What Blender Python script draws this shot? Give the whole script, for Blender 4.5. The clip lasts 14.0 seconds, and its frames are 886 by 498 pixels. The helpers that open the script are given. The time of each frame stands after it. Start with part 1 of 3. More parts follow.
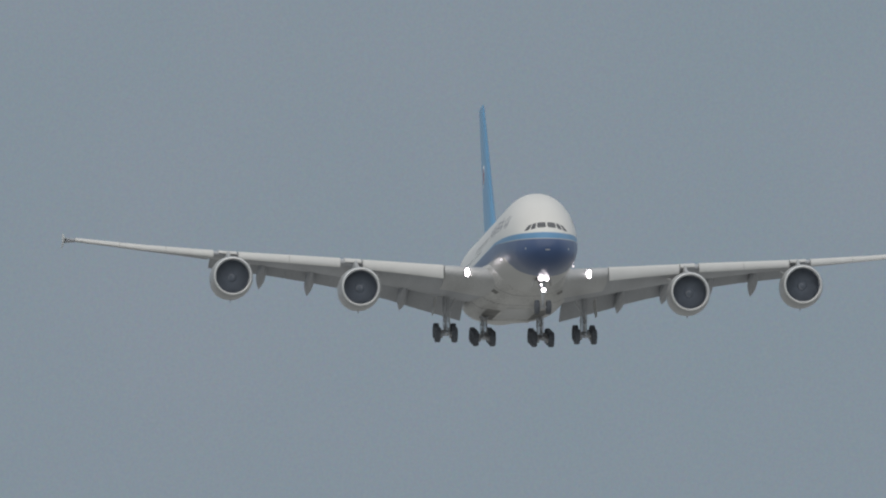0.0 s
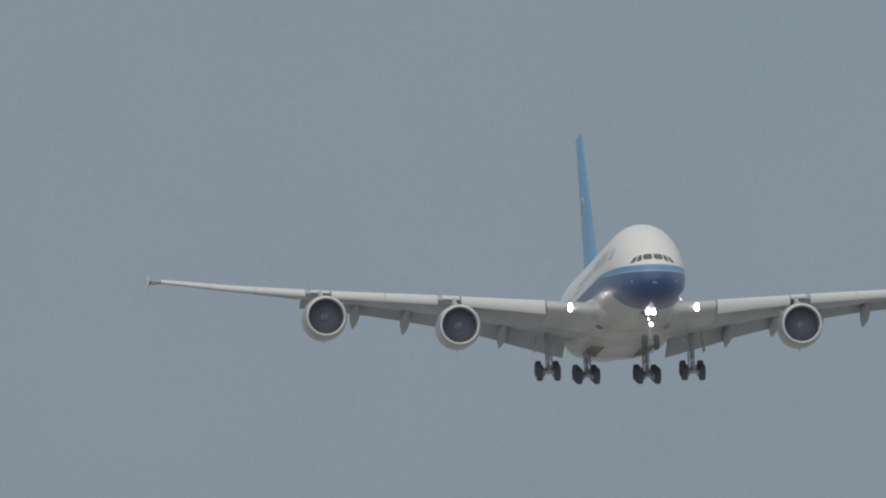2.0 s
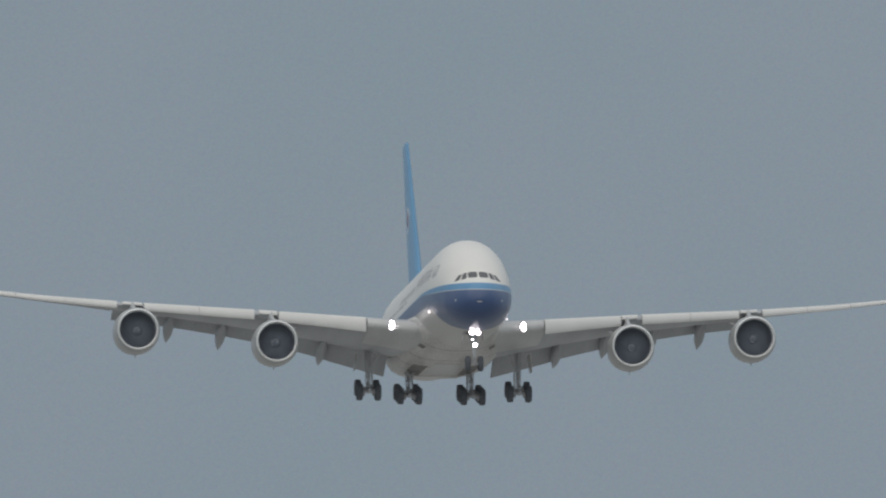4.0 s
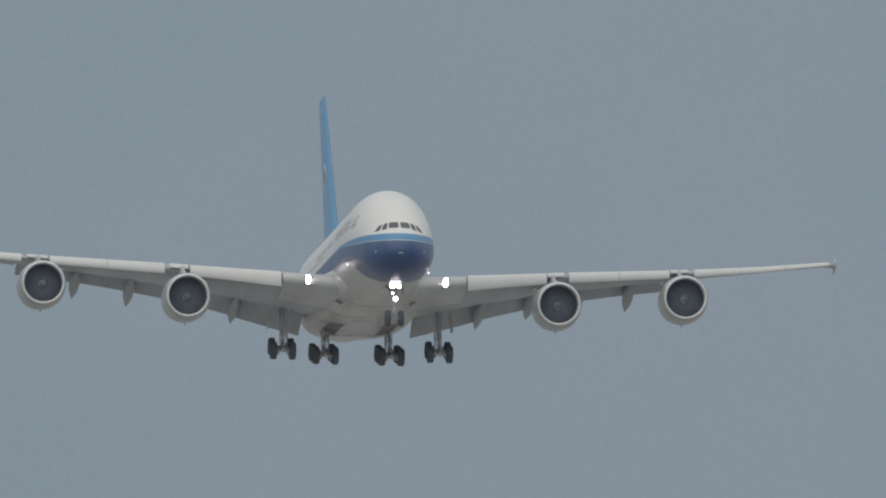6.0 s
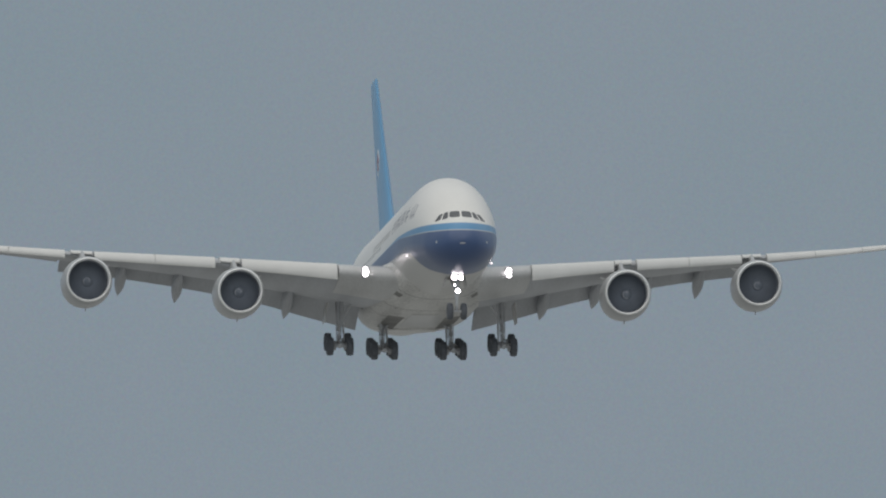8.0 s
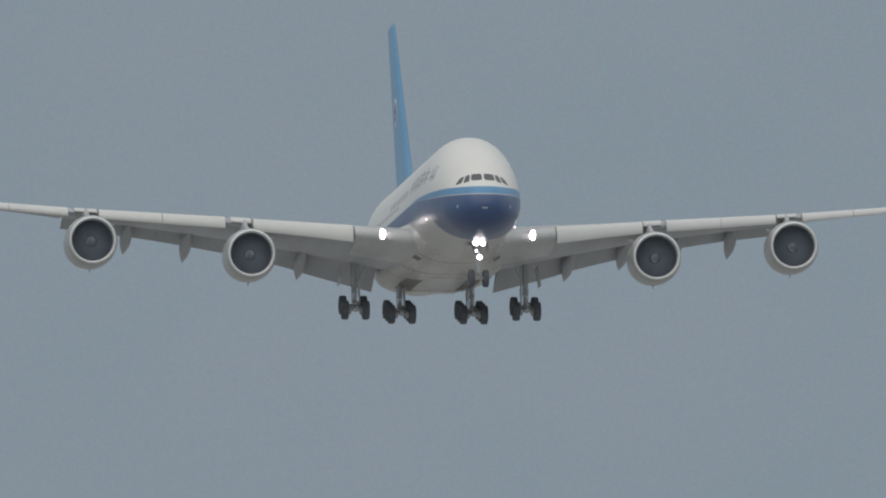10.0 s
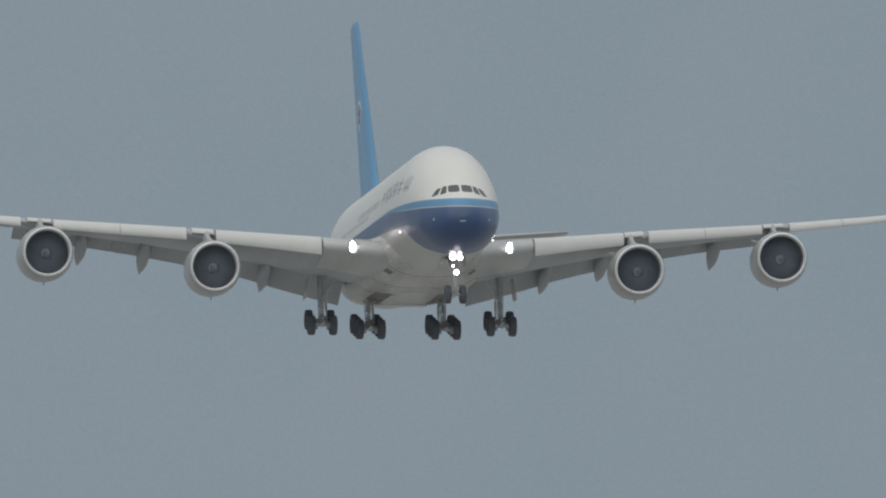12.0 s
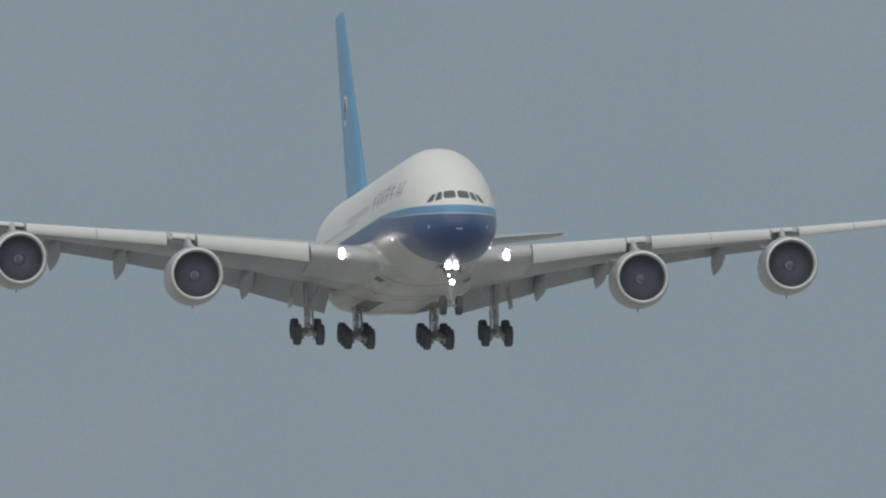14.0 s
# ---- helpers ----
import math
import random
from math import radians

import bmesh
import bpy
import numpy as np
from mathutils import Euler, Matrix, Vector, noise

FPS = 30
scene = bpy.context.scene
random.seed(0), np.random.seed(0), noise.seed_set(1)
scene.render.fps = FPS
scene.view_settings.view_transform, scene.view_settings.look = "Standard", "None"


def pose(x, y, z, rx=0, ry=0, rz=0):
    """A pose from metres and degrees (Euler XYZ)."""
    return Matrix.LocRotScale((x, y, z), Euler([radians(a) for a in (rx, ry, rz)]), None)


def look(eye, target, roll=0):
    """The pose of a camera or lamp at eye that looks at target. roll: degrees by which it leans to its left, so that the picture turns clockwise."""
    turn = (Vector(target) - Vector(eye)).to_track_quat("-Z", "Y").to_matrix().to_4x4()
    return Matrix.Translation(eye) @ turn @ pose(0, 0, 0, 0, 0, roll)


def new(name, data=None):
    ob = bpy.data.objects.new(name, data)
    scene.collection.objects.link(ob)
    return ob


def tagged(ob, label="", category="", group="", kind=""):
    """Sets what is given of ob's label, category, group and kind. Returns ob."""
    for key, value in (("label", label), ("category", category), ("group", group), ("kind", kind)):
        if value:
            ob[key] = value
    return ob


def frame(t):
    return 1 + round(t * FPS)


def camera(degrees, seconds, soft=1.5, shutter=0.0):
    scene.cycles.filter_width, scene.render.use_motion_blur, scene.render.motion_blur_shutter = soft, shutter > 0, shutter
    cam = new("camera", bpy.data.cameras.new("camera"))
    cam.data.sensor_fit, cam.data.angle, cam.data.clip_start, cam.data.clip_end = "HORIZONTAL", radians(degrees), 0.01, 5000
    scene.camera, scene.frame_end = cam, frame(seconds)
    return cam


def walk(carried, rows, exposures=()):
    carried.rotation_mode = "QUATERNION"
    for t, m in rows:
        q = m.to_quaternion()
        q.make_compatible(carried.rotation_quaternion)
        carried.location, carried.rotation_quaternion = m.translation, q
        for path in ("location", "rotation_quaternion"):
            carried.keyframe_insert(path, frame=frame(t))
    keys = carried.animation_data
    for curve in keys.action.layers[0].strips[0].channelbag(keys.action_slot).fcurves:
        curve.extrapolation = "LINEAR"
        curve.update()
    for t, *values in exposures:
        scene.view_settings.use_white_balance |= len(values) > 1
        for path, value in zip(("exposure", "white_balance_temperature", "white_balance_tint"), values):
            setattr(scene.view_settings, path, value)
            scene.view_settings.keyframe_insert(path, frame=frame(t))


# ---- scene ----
cam = camera(1.2249, 14.0, soft=2.1, shutter=0.15)

EYE = (0.0, 0.0, 1.7)
# seconds, heading of the lens to the right of +y, lift of the lens (degrees)
AIM = [
    (0, 5.8893, 4.0831), (0.2, 5.8950, 4.0914), (0.3, 5.9000, 4.1001), (0.5, 5.9342, 4.1072),
    (0.7, 5.9626, 4.1083), (0.8, 5.9768, 4.1130), (1, 5.9765, 4.1272), (1.2, 5.9518, 4.1387),
    (1.3, 5.9431, 4.1425), (1.5, 5.9336, 4.1497), (1.7, 5.9450, 4.1579), (1.8, 5.9539, 4.1613),
    (2, 5.9814, 4.1692), (2.2, 6.0016, 4.1754), (2.3, 6.0069, 4.1760), (2.5, 6.0299, 4.1851),
    (2.7, 6.0697, 4.1923), (2.8, 6.0934, 4.1945), (3, 6.1365, 4.2022), (3.2, 6.1908, 4.2128),
    (3.3, 6.2175, 4.2154), (3.5, 6.2817, 4.2195), (3.7, 6.3506, 4.2259), (3.8, 6.3928, 4.2284),
    (4, 6.4874, 4.2402), (4.2, 6.5724, 4.2444), (6.3, 6.9067, 4.2195), (6.5, 6.9265, 4.2233),
    (6.7, 6.9467, 4.2313), (6.8, 6.9586, 4.2348), (7, 6.9864, 4.2291), (7.2, 7.0177, 4.2355),
    (7.3, 7.0336, 4.2373), (7.5, 7.0565, 4.2449), (7.7, 7.0725, 4.2532), (9.8, 7.3862, 4.2711),
    (10, 7.4119, 4.2675), (10.2, 7.4470, 4.2741), (10.3, 7.4654, 4.2785), (10.5, 7.5046, 4.2825),
    (10.7, 7.5467, 4.2878), (10.8, 7.5672, 4.2946), (11, 7.6084, 4.3007), (11.2, 7.6516, 4.3079),
    (11.3, 7.6761, 4.3145), (11.5, 7.7179, 4.3247), (11.7, 7.7502, 4.3341), (11.8, 7.7699, 4.3396),
    (12, 7.8141, 4.3480), (12.2, 7.8705, 4.3598), (12.3, 7.8967, 4.3648), (12.5, 7.9373, 4.3792),
    (12.7, 7.9822, 4.3902), (12.8, 8.0029, 4.3946), (13, 8.0326, 4.3992), (13.2, 8.0601, 4.3987),
    (13.3, 8.0780, 4.4017), (13.5, 8.1230, 4.4138), (13.7, 8.1677, 4.4215), (13.8, 8.1885, 4.4224),
    (14, 8.2289, 4.4271),
]
walk(cam, [(t, pose(*EYE, 90 + lift, 0, -pan)) for t, pan, lift in AIM],
     exposures=[(0.0, 0.025, 6500, 10.0), (3.5, 0.02, 6520, 9.5), (7.0, 0.02, 6520, 9.0), (11.6, 0.02, 6520, 9.5), (12.0, 0.02, 6545, 8.0), (12.4, 0.02, 6510, 10.0), (13.2, 0.02, 6510, 10.5), (14.0, 0.02, 6560, 7.0)])

# ---- world and sun ----
SUN_LIFT, SUN_TURN = 58.0, 200.0
world = bpy.data.worlds.new("overcast_sky")
scene.world = world
world.use_nodes = True
wn, wl = world.node_tree.nodes, world.node_tree.links
wn.clear()
w_out = wn.new("ShaderNodeOutputWorld")
w_bg = wn.new("ShaderNodeBackground")
w_sky = wn.new("ShaderNodeTexSky")
w_sky.sky_type = "NISHITA"
w_sky.sun_disc = False
w_sky.sun_elevation = radians(SUN_LIFT)
w_sky.sun_rotation = radians(SUN_TURN)
w_sky.dust_density = 5.0
w_dim = wn.new("ShaderNodeVectorMath")
w_dim.operation = "SCALE"
w_dim.inputs["Scale"].default_value = 0.06
w_co = wn.new("ShaderNodeTexCoord")
w_xyz = wn.new("ShaderNodeSeparateXYZ")
w_ramp = wn.new("ShaderNodeValToRGB")
w_ramp.color_ramp.elements[0].position = 0.0
w_ramp.color_ramp.elements[0].color = (0.229, 0.279, 0.330, 1)
w_ramp.color_ramp.elements[1].position = 1.0
w_ramp.color_ramp.elements[1].color = (0.65, 0.68, 0.70, 1)
e = w_ramp.color_ramp.elements.new(0.10)
e.color = (0.234, 0.288, 0.336, 1)
e = w_ramp.color_ramp.elements.new(0.45)
e.color = (0.47, 0.505, 0.535, 1)
w_noise = wn.new("ShaderNodeTexNoise")
w_noise.inputs["Scale"].default_value = 150.0
w_noise.inputs["Detail"].default_value = 3.0
w_tint = wn.new("ShaderNodeValToRGB")
w_tint.color_ramp.elements[0].position = 0.3
w_tint.color_ramp.elements[0].color = (0.965, 0.985, 0.985, 1)
w_tint.color_ramp.elements[1].position = 0.7
w_tint.color_ramp.elements[1].color = (1.03, 1.005, 1.01, 1)
w_fine = wn.new("ShaderNodeTexNoise")
w_fine.inputs["Scale"].default_value = 14000.0
w_fine.inputs["Detail"].default_value = 5.0
w_speck = wn.new("ShaderNodeMix")
w_speck.data_type = "RGBA"
w_speck.blend_type = "SOFT_LIGHT"
w_speck.inputs[0].default_value = 0.17
w_mul = wn.new("ShaderNodeVectorMath")
w_mul.operation = "MULTIPLY"
w_mix = wn.new("ShaderNodeMix")
w_mix.data_type = "RGBA"
w_mix.inputs[0].default_value = 0.94
wl.new(w_sky.outputs["Color"], w_dim.inputs[0])
wl.new(w_co.outputs["Generated"], w_xyz.inputs[0])
wl.new(w_co.outputs["Generated"], w_noise.inputs["Vector"])
wl.new(w_xyz.outputs["Z"], w_ramp.inputs["Fac"])
wl.new(w_noise.outputs["Fac"], w_tint.inputs["Fac"])
wl.new(w_ramp.outputs["Color"], w_mul.inputs[0])
wl.new(w_tint.outputs["Color"], w_mul.inputs[1])
wl.new(w_dim.outputs["Vector"], w_mix.inputs[6])
wl.new(w_co.outputs["Generated"], w_fine.inputs["Vector"])
wl.new(w_mul.outputs["Vector"], w_speck.inputs[6])
wl.new(w_fine.outputs["Color"], w_speck.inputs[7])
wl.new(w_speck.outputs[2], w_mix.inputs[7])
wl.new(w_mix.outputs[2], w_bg.inputs["Color"])
wl.new(w_bg.outputs["Background"], w_out.inputs["Surface"])

sun = new("sun", bpy.data.lights.new("sun", "SUN"))
sun.data.energy = 0.82
sun.data.angle = radians(95)
sun.data.color = (1.0, 0.945, 0.87)
a = radians(SUN_TURN)
sun.matrix_basis = look((0, 0, 400), (-math.sin(a) * math.cos(radians(SUN_LIFT)), -math.cos(a) * math.cos(radians(SUN_LIFT)), 400 - math.sin(radians(SUN_LIFT))))


# ---- materials ----
def material(name, color, rough=0.5, metal=0.0, coat=0.0, vary=0.08, scale=1.5, streak=0.0, bump=0.0, glow=0.0):
    """Principled surface with variation at two scales, and streaks along the airflow where asked."""
    m = bpy.data.materials.new(name)
    m.use_nodes = True
    n, l = m.node_tree.nodes, m.node_tree.links
    b = n["Principled BSDF"]
    co = n.new("ShaderNodeTexCoord")
    big, fine = n.new("ShaderNodeTexNoise"), n.new("ShaderNodeTexNoise")
    big.inputs["Scale"].default_value, fine.inputs["Scale"].default_value = scale * 0.35, scale * 6
    big.inputs["Detail"].default_value, fine.inputs["Detail"].default_value = 5, 4
    stretch = n.new("ShaderNodeMapping")
    stretch.inputs["Scale"].default_value = (1.0, 1.0 - 0.92 * streak, 1.0)
    l.new(co.outputs["Object"], stretch.inputs["Vector"])
    l.new(stretch.outputs["Vector"], big.inputs["Vector"])
    l.new(stretch.outputs["Vector"], fine.inputs["Vector"])
    add = n.new("ShaderNodeMath")
    add.operation = "ADD"
    l.new(big.outputs["Fac"], add.inputs[0])
    l.new(fine.outputs["Fac"], add.inputs[1])
    rng = n.new("ShaderNodeMapRange")
    rng.inputs["From Min"].default_value, rng.inputs["From Max"].default_value = 0.6, 1.4
    rng.inputs["To Min"].default_value, rng.inputs["To Max"].default_value = 1 - vary, 1 + vary
    l.new(add.outputs[0], rng.inputs["Value"])
    mul = n.new("ShaderNodeVectorMath")
    mul.operation = "SCALE"
    mul.inputs[0].default_value = color
    l.new(rng.outputs["Result"], mul.inputs["Scale"])
    l.new(mul.outputs["Vector"], b.inputs["Base Color"])
    rr = n.new("ShaderNodeMapRange")
    rr.inputs["To Min"].default_value, rr.inputs["To Max"].default_value = max(0.02, rough - 0.08), min(1, rough + 0.08)
    l.new(fine.outputs["Fac"], rr.inputs["Value"])
    l.new(rr.outputs["Result"], b.inputs["Roughness"])
    b.inputs["Metallic"].default_value = metal
    b.inputs["Coat Weight"].default_value = coat
    b.inputs["Coat Roughness"].default_value = 0.28
    if bump:
        bp = n.new("ShaderNodeBump")
        bp.inputs["Strength"].default_value = bump
        bp.inputs["Distance"].default_value = 0.02
        l.new(fine.outputs["Fac"], bp.inputs["Height"])
        l.new(bp.outputs["Normal"], b.inputs["Normal"])
    if glow:
        b.inputs["Emission Color"].default_value = (1.0, 0.90, 0.95, 1)
        b.inputs["Emission Strength"].default_value = glow
    return m


BELLY = material("grey_belly_paint", (0.545, 0.535, 0.512), 0.36, coat=0.15, vary=0.46, streak=0.85)
ROOT = material("wing_root_paint", (0.505, 0.505, 0.50), 0.38, coat=0.2, vary=0.18, streak=1.0)
WING = material("wing_grey_paint", (0.415, 0.428, 0.45), 0.42, vary=0.2, streak=1.0)
FLAP = material("flap_grey_paint", (0.38, 0.392, 0.412), 0.45, vary=0.2, streak=1.0)
SLAT = material("slat_light_paint", (0.67, 0.665, 0.645), 0.38, vary=0.06, scale=2.5)
NACELLE = material("nacelle_paint", (0.405, 0.41, 0.412), 0.36, coat=0.45, vary=0.09, streak=1.0)
LIP = material("bare_aluminium_lip", (0.86, 0.86, 0.85), 0.4, metal=0.3, vary=0.06)
DUCT = material("intake_duct_grey", (0.265, 0.285, 0.32), 0.55, vary=0.10)
TITAN = material("fan_titanium", (0.245, 0.275, 0.325), 0.6, metal=0.2, vary=0.15)
SPIN = material("spinner_grey", (0.185, 0.21, 0.25), 0.95, vary=0.1)
MARK = material("pale_spinner_mark", (0.36, 0.375, 0.40), 0.5)
HOT = material("hot_section_metal", (0.32, 0.29, 0.26), 0.42, metal=0.9, vary=0.2)
FIN = material("fin_blue_paint", (0.085, 0.31, 0.555), 0.34, coat=0.65, vary=0.06, streak=1.0)
STEEL = material("gear_grey_paint", (0.62, 0.63, 0.64), 0.45, vary=0.12, scale=6)
GEAR = material("main_leg_grey_paint", (0.55, 0.56, 0.575), 0.5, vary=0.2, scale=6)
CHROME = material("oleo_chrome", (0.75, 0.76, 0.78), 0.16, metal=1.0, vary=0.05)
# paler and bluer than rubber: distance haze is put into the base colour
TYRE = material("hazed_tyre_rubber", (0.115, 0.124, 0.14), 0.75, vary=0.25, scale=6, bump=0.3)
HUB = material("wheel_hub_metal", (0.42, 0.42, 0.43), 0.4, metal=0.6, vary=0.15, scale=8)
GLASS = material("dark_cockpit_glass", (0.05, 0.05, 0.055), 0.12, coat=0.6, vary=0.1)
LAMP = material("lit_lamp", (0.9, 0.9, 0.9), 0.3, glow=13.0)
LAMP_SMALL = material("lit_small_lamp", (0.9, 0.9, 0.9), 0.3, glow=1.3)
CASE = material("lamp_housing", (0.35, 0.35, 0.36), 0.5, metal=0.4)
INK = material("dark_letter_paint", (0.34, 0.34, 0.37), 0.45)
INK_PALE = material("pale_letter_paint", (0.50, 0.50, 0.50), 0.45)
# glass lifted towards the hull white; haze over the panes is in this colour
CABIN = material("hazed_cabin_pane", (0.45, 0.45, 0.45), 0.2)
RED = material("emblem_red", (0.30, 0.12, 0.16), 0.45)
EMBLEM = material("emblem_white", (0.82, 0.82, 0.82), 0.45)
SEAM = material("panel_seam_grey", (0.22, 0.22, 0.22), 0.6)
# tones for flat plates: the shade inside openings is put into the colour
SHADE = material("opening_shade", (0.22, 0.215, 0.205), 0.7, vary=0.3)
BAY_SHADE = material("wheel_bay_shade", (0.25, 0.245, 0.235), 0.7, vary=0.3)
GLINT = material("glint_metal", (0.55, 0.56, 0.58), 0.3, metal=0.3)
DARK = material("dark_gap", (0.05, 0.05, 0.055), 0.7)
FEATHER = material("dark_brown_feathers", (0.19, 0.18, 0.175), 0.8, vary=0.35, scale=60)
FEATHER_PALE = material("pale_grey_brown_feathers", (0.175, 0.163, 0.155), 0.8, vary=0.3, scale=60)


def livery():
    """Fuselage paint: white top, light-blue stripe, navy chin that sweeps up aft, pale belly."""
    m = material("fuselage_livery", (0.775, 0.758, 0.72), 0.40, coat=0.5, vary=0.05, streak=1.0)
    n, l = m.node_tree.nodes, m.node_tree.links
    b = n["Principled BSDF"]
    base = b.inputs["Base Color"].links[0].from_socket
    co = n.new("ShaderNodeTexCoord")
    xyz = n.new("ShaderNodeSeparateXYZ")
    l.new(co.outputs["Object"], xyz.inputs[0])

    def edge(points):
        """1 above the line z(y), 0 below it."""
        last = None
        for (y0, z0), (y1, z1) in zip(points, points[1:]):
            r = n.new("ShaderNodeMapRange")
            r.inputs["From Min"].default_value, r.inputs["From Max"].default_value = y0, y1
            r.inputs["To Min"].default_value, r.inputs["To Max"].default_value = (z0 if last is None else 0.0), (z1 if last is None else z1 - z0)
            l.new(xyz.outputs["Y"], r.inputs["Value"])
            if last is None:
                last = r.outputs["Result"]
            else:
                s = n.new("ShaderNodeMath")
                s.operation = "ADD"
                l.new(last, s.inputs[0])
                l.new(r.outputs["Result"], s.inputs[1])
                last = s.outputs[0]
        d = n.new("ShaderNodeMath")
        d.operation = "SUBTRACT"
        l.new(xyz.outputs["Z"], d.inputs[0])
        l.new(last, d.inputs[1])
        k = n.new("ShaderNodeMapRange")
        k.inputs["From Min"].default_value, k.inputs["From Max"].default_value = -0.02, 0.02
        l.new(d.outputs[0], k.inputs["Value"])
        return k.outputs["Result"]

    def mix(fac, below, above):
        x = n.new("ShaderNodeMix")
        x.data_type = "RGBA"
        l.new(fac, x.inputs[0])
        for socket, value in ((x.inputs[6], below), (x.inputs[7], above)):
            if isinstance(value, tuple):
                socket.default_value = (*value, 1)
            else:
                l.new(value, socket)
        return x.outputs[2]

    low = mix(edge([(0, 1.7), (3.2, 2.30), (4.6, 2.52), (6.0, 3.02), (7.2, 3.75), (8.2, 4.5), (12, 4.85), (24, 5.25), (40, 6.2)]), (0.555, 0.545, 0.52), (0.050, 0.094, 0.212))
    line = mix(edge([(0, 5.42), (5, 5.60), (8, 5.74), (13, 6.08), (22, 6.29), (40, 6.34)]), low, (0.56, 0.56, 0.54))
    mid = mix(edge([(0, 5.48), (5, 5.66), (8, 5.78), (13, 6.08), (22, 6.29), (40, 6.34)]), line, (0.085, 0.27, 0.48))
    top = mix(edge([(0, 6.04), (5, 6.14), (9, 6.21), (15, 6.32), (40, 6.35)]), mid, base)
    l.new(top, b.inputs["Base Color"])
    return m


LIVERY = livery()


def ground_material():
    """Dry turf and bare earth: broad patches, tufts and fine blades."""
    m = material("pale_dry_airfield", (0.315, 0.313, 0.303), 0.95, vary=0.3, scale=0.05)
    n, l = m.node_tree.nodes, m.node_tree.links
    b = n["Principled BSDF"]
    base = b.inputs["Base Color"].links[0].from_socket
    co = n.new("ShaderNodeTexCoord")
    tuft = n.new("ShaderNodeTexNoise")
    tuft.inputs["Scale"].default_value = 9.0
    tuft.inputs["Detail"].default_value = 8.0
    l.new(co.outputs["Object"], tuft.inputs["Vector"])
    ramp = n.new("ShaderNodeValToRGB")
    ramp.color_ramp.elements[0].position, ramp.color_ramp.elements[0].color = 0.35, (0.70, 0.74, 0.68, 1)
    ramp.color_ramp.elements[1].position, ramp.color_ramp.elements[1].color = 0.65, (1.28, 1.26, 1.32, 1)
    l.new(tuft.outputs["Fac"], ramp.inputs["Fac"])
    mul = n.new("ShaderNodeVectorMath")
    mul.operation = "MULTIPLY"
    l.new(base, mul.inputs[0])
    l.new(ramp.outputs["Color"], mul.inputs[1])
    l.new(mul.outputs["Vector"], b.inputs["Base Color"])
    bump = n.new("ShaderNodeBump")
    bump.inputs["Strength"].default_value = 0.6
    bump.inputs["Distance"].default_value = 0.05
    l.new(tuft.outputs["Fac"], bump.inputs["Height"])
    l.new(bump.outputs["Normal"], b.inputs["Normal"])
    return m


# ---- building helpers ----
def part(name, bm, mat, parent=None, label="", smooth=40):
    """Links a bmesh as one mesh object under a thing or a part."""
    bmesh.ops.remove_doubles(bm, verts=bm.verts, dist=1e-5)
    bmesh.ops.recalc_face_normals(bm, faces=bm.faces)
    me = bpy.data.meshes.new(name)
    bm.to_mesh(me)
    bm.free()
    me.materials.append(mat)
    for f in me.polygons:
        f.use_smooth = True
    me.set_sharp_from_angle(angle=radians(smooth))
    ob = new(name, me)
    ob.parent = parent
    return tagged(ob, label)


def loft(rings, caps=True, bm=None):
    """Joins closed rings of equal length into a skin."""
    bm = bm or bmesh.new()
    rows = [[bm.verts.new(q) for q in r] for r in rings]
    k = len(rings[0])
    for r0, r1 in zip(rows, rows[1:]):
        for i in range(k):
            j = (i + 1) % k
            bm.faces.new((r0[i], r0[j], r1[j], r1[i]))
    if caps:
        bm.faces.new(rows[0][::-1])
        bm.faces.new(rows[-1])
    return bm


def lathe(profile, steps=48, axis="y", centre=(0, 0, 0), bm=None, closed=False):
    """Turns a profile of (along, radius) about an axis through centre."""
    bm = bm or bmesh.new()
    cx, cy, cz = centre
    rows = []
    for u, r in profile:
        row = []
        for i in range(steps):
            c, s = math.cos(2 * math.pi * i / steps), math.sin(2 * math.pi * i / steps)
            q = {"y": (r * c, u, r * s), "x": (u, r * c, r * s), "z": (r * c, r * s, u)}[axis]
            row.append(bm.verts.new((cx + q[0], cy + q[1], cz + q[2])))
        rows.append(row)
    pairs = list(zip(rows, rows[1:])) + ([(rows[-1], rows[0])] if closed else [])
    for r0, r1 in pairs:
        for i in range(steps):
            j = (i + 1) % steps
            bm.faces.new((r0[i], r0[j], r1[j], r1[i]))
    if not closed:
        bm.faces.new(rows[0][::-1])
        bm.faces.new(rows[-1])
    return bm


def rod(p, q, r, bm=None, steps=14, r2=None):
    """A round bar from p to q."""
    bm = bm or bmesh.new()
    p, q = Vector(p), Vector(q)
    d = (q - p).normalized()
    u = d.orthogonal().normalized()
    v = d.cross(u)
    rings = []
    for c, rad in ((p, r), (q, r2 or r)):
        rings.append([c + (u * math.cos(2 * math.pi * i / steps) + v * math.sin(2 * math.pi * i / steps)) * rad for i in range(steps)])
    return loft(rings, bm=bm)


def slab(corners, thick, bm=None):
    """A plate with the given corners, thickened along its normal, with softened rim."""
    bm = bm or bmesh.new()
    c = [Vector(q) for q in corners]
    nrm = (c[1] - c[0]).cross(c[2] - c[0]).normalized()
    mid = sum(c, Vector()) / len(c)
    e = min(0.25, thick / max((q - mid).length for q in c))
    rings = []
    for off, k in ((-0.5, 1 - e), (-0.25, 1), (0.25, 1), (0.5, 1 - e)):
        rings.append([mid + (q - mid) * k + nrm * thick * off for q in c])
    return loft(rings, bm=bm)


def lerp(x, table):
    return float(np.interp(x, [q[0] for q in table], [q[1] for q in table]))


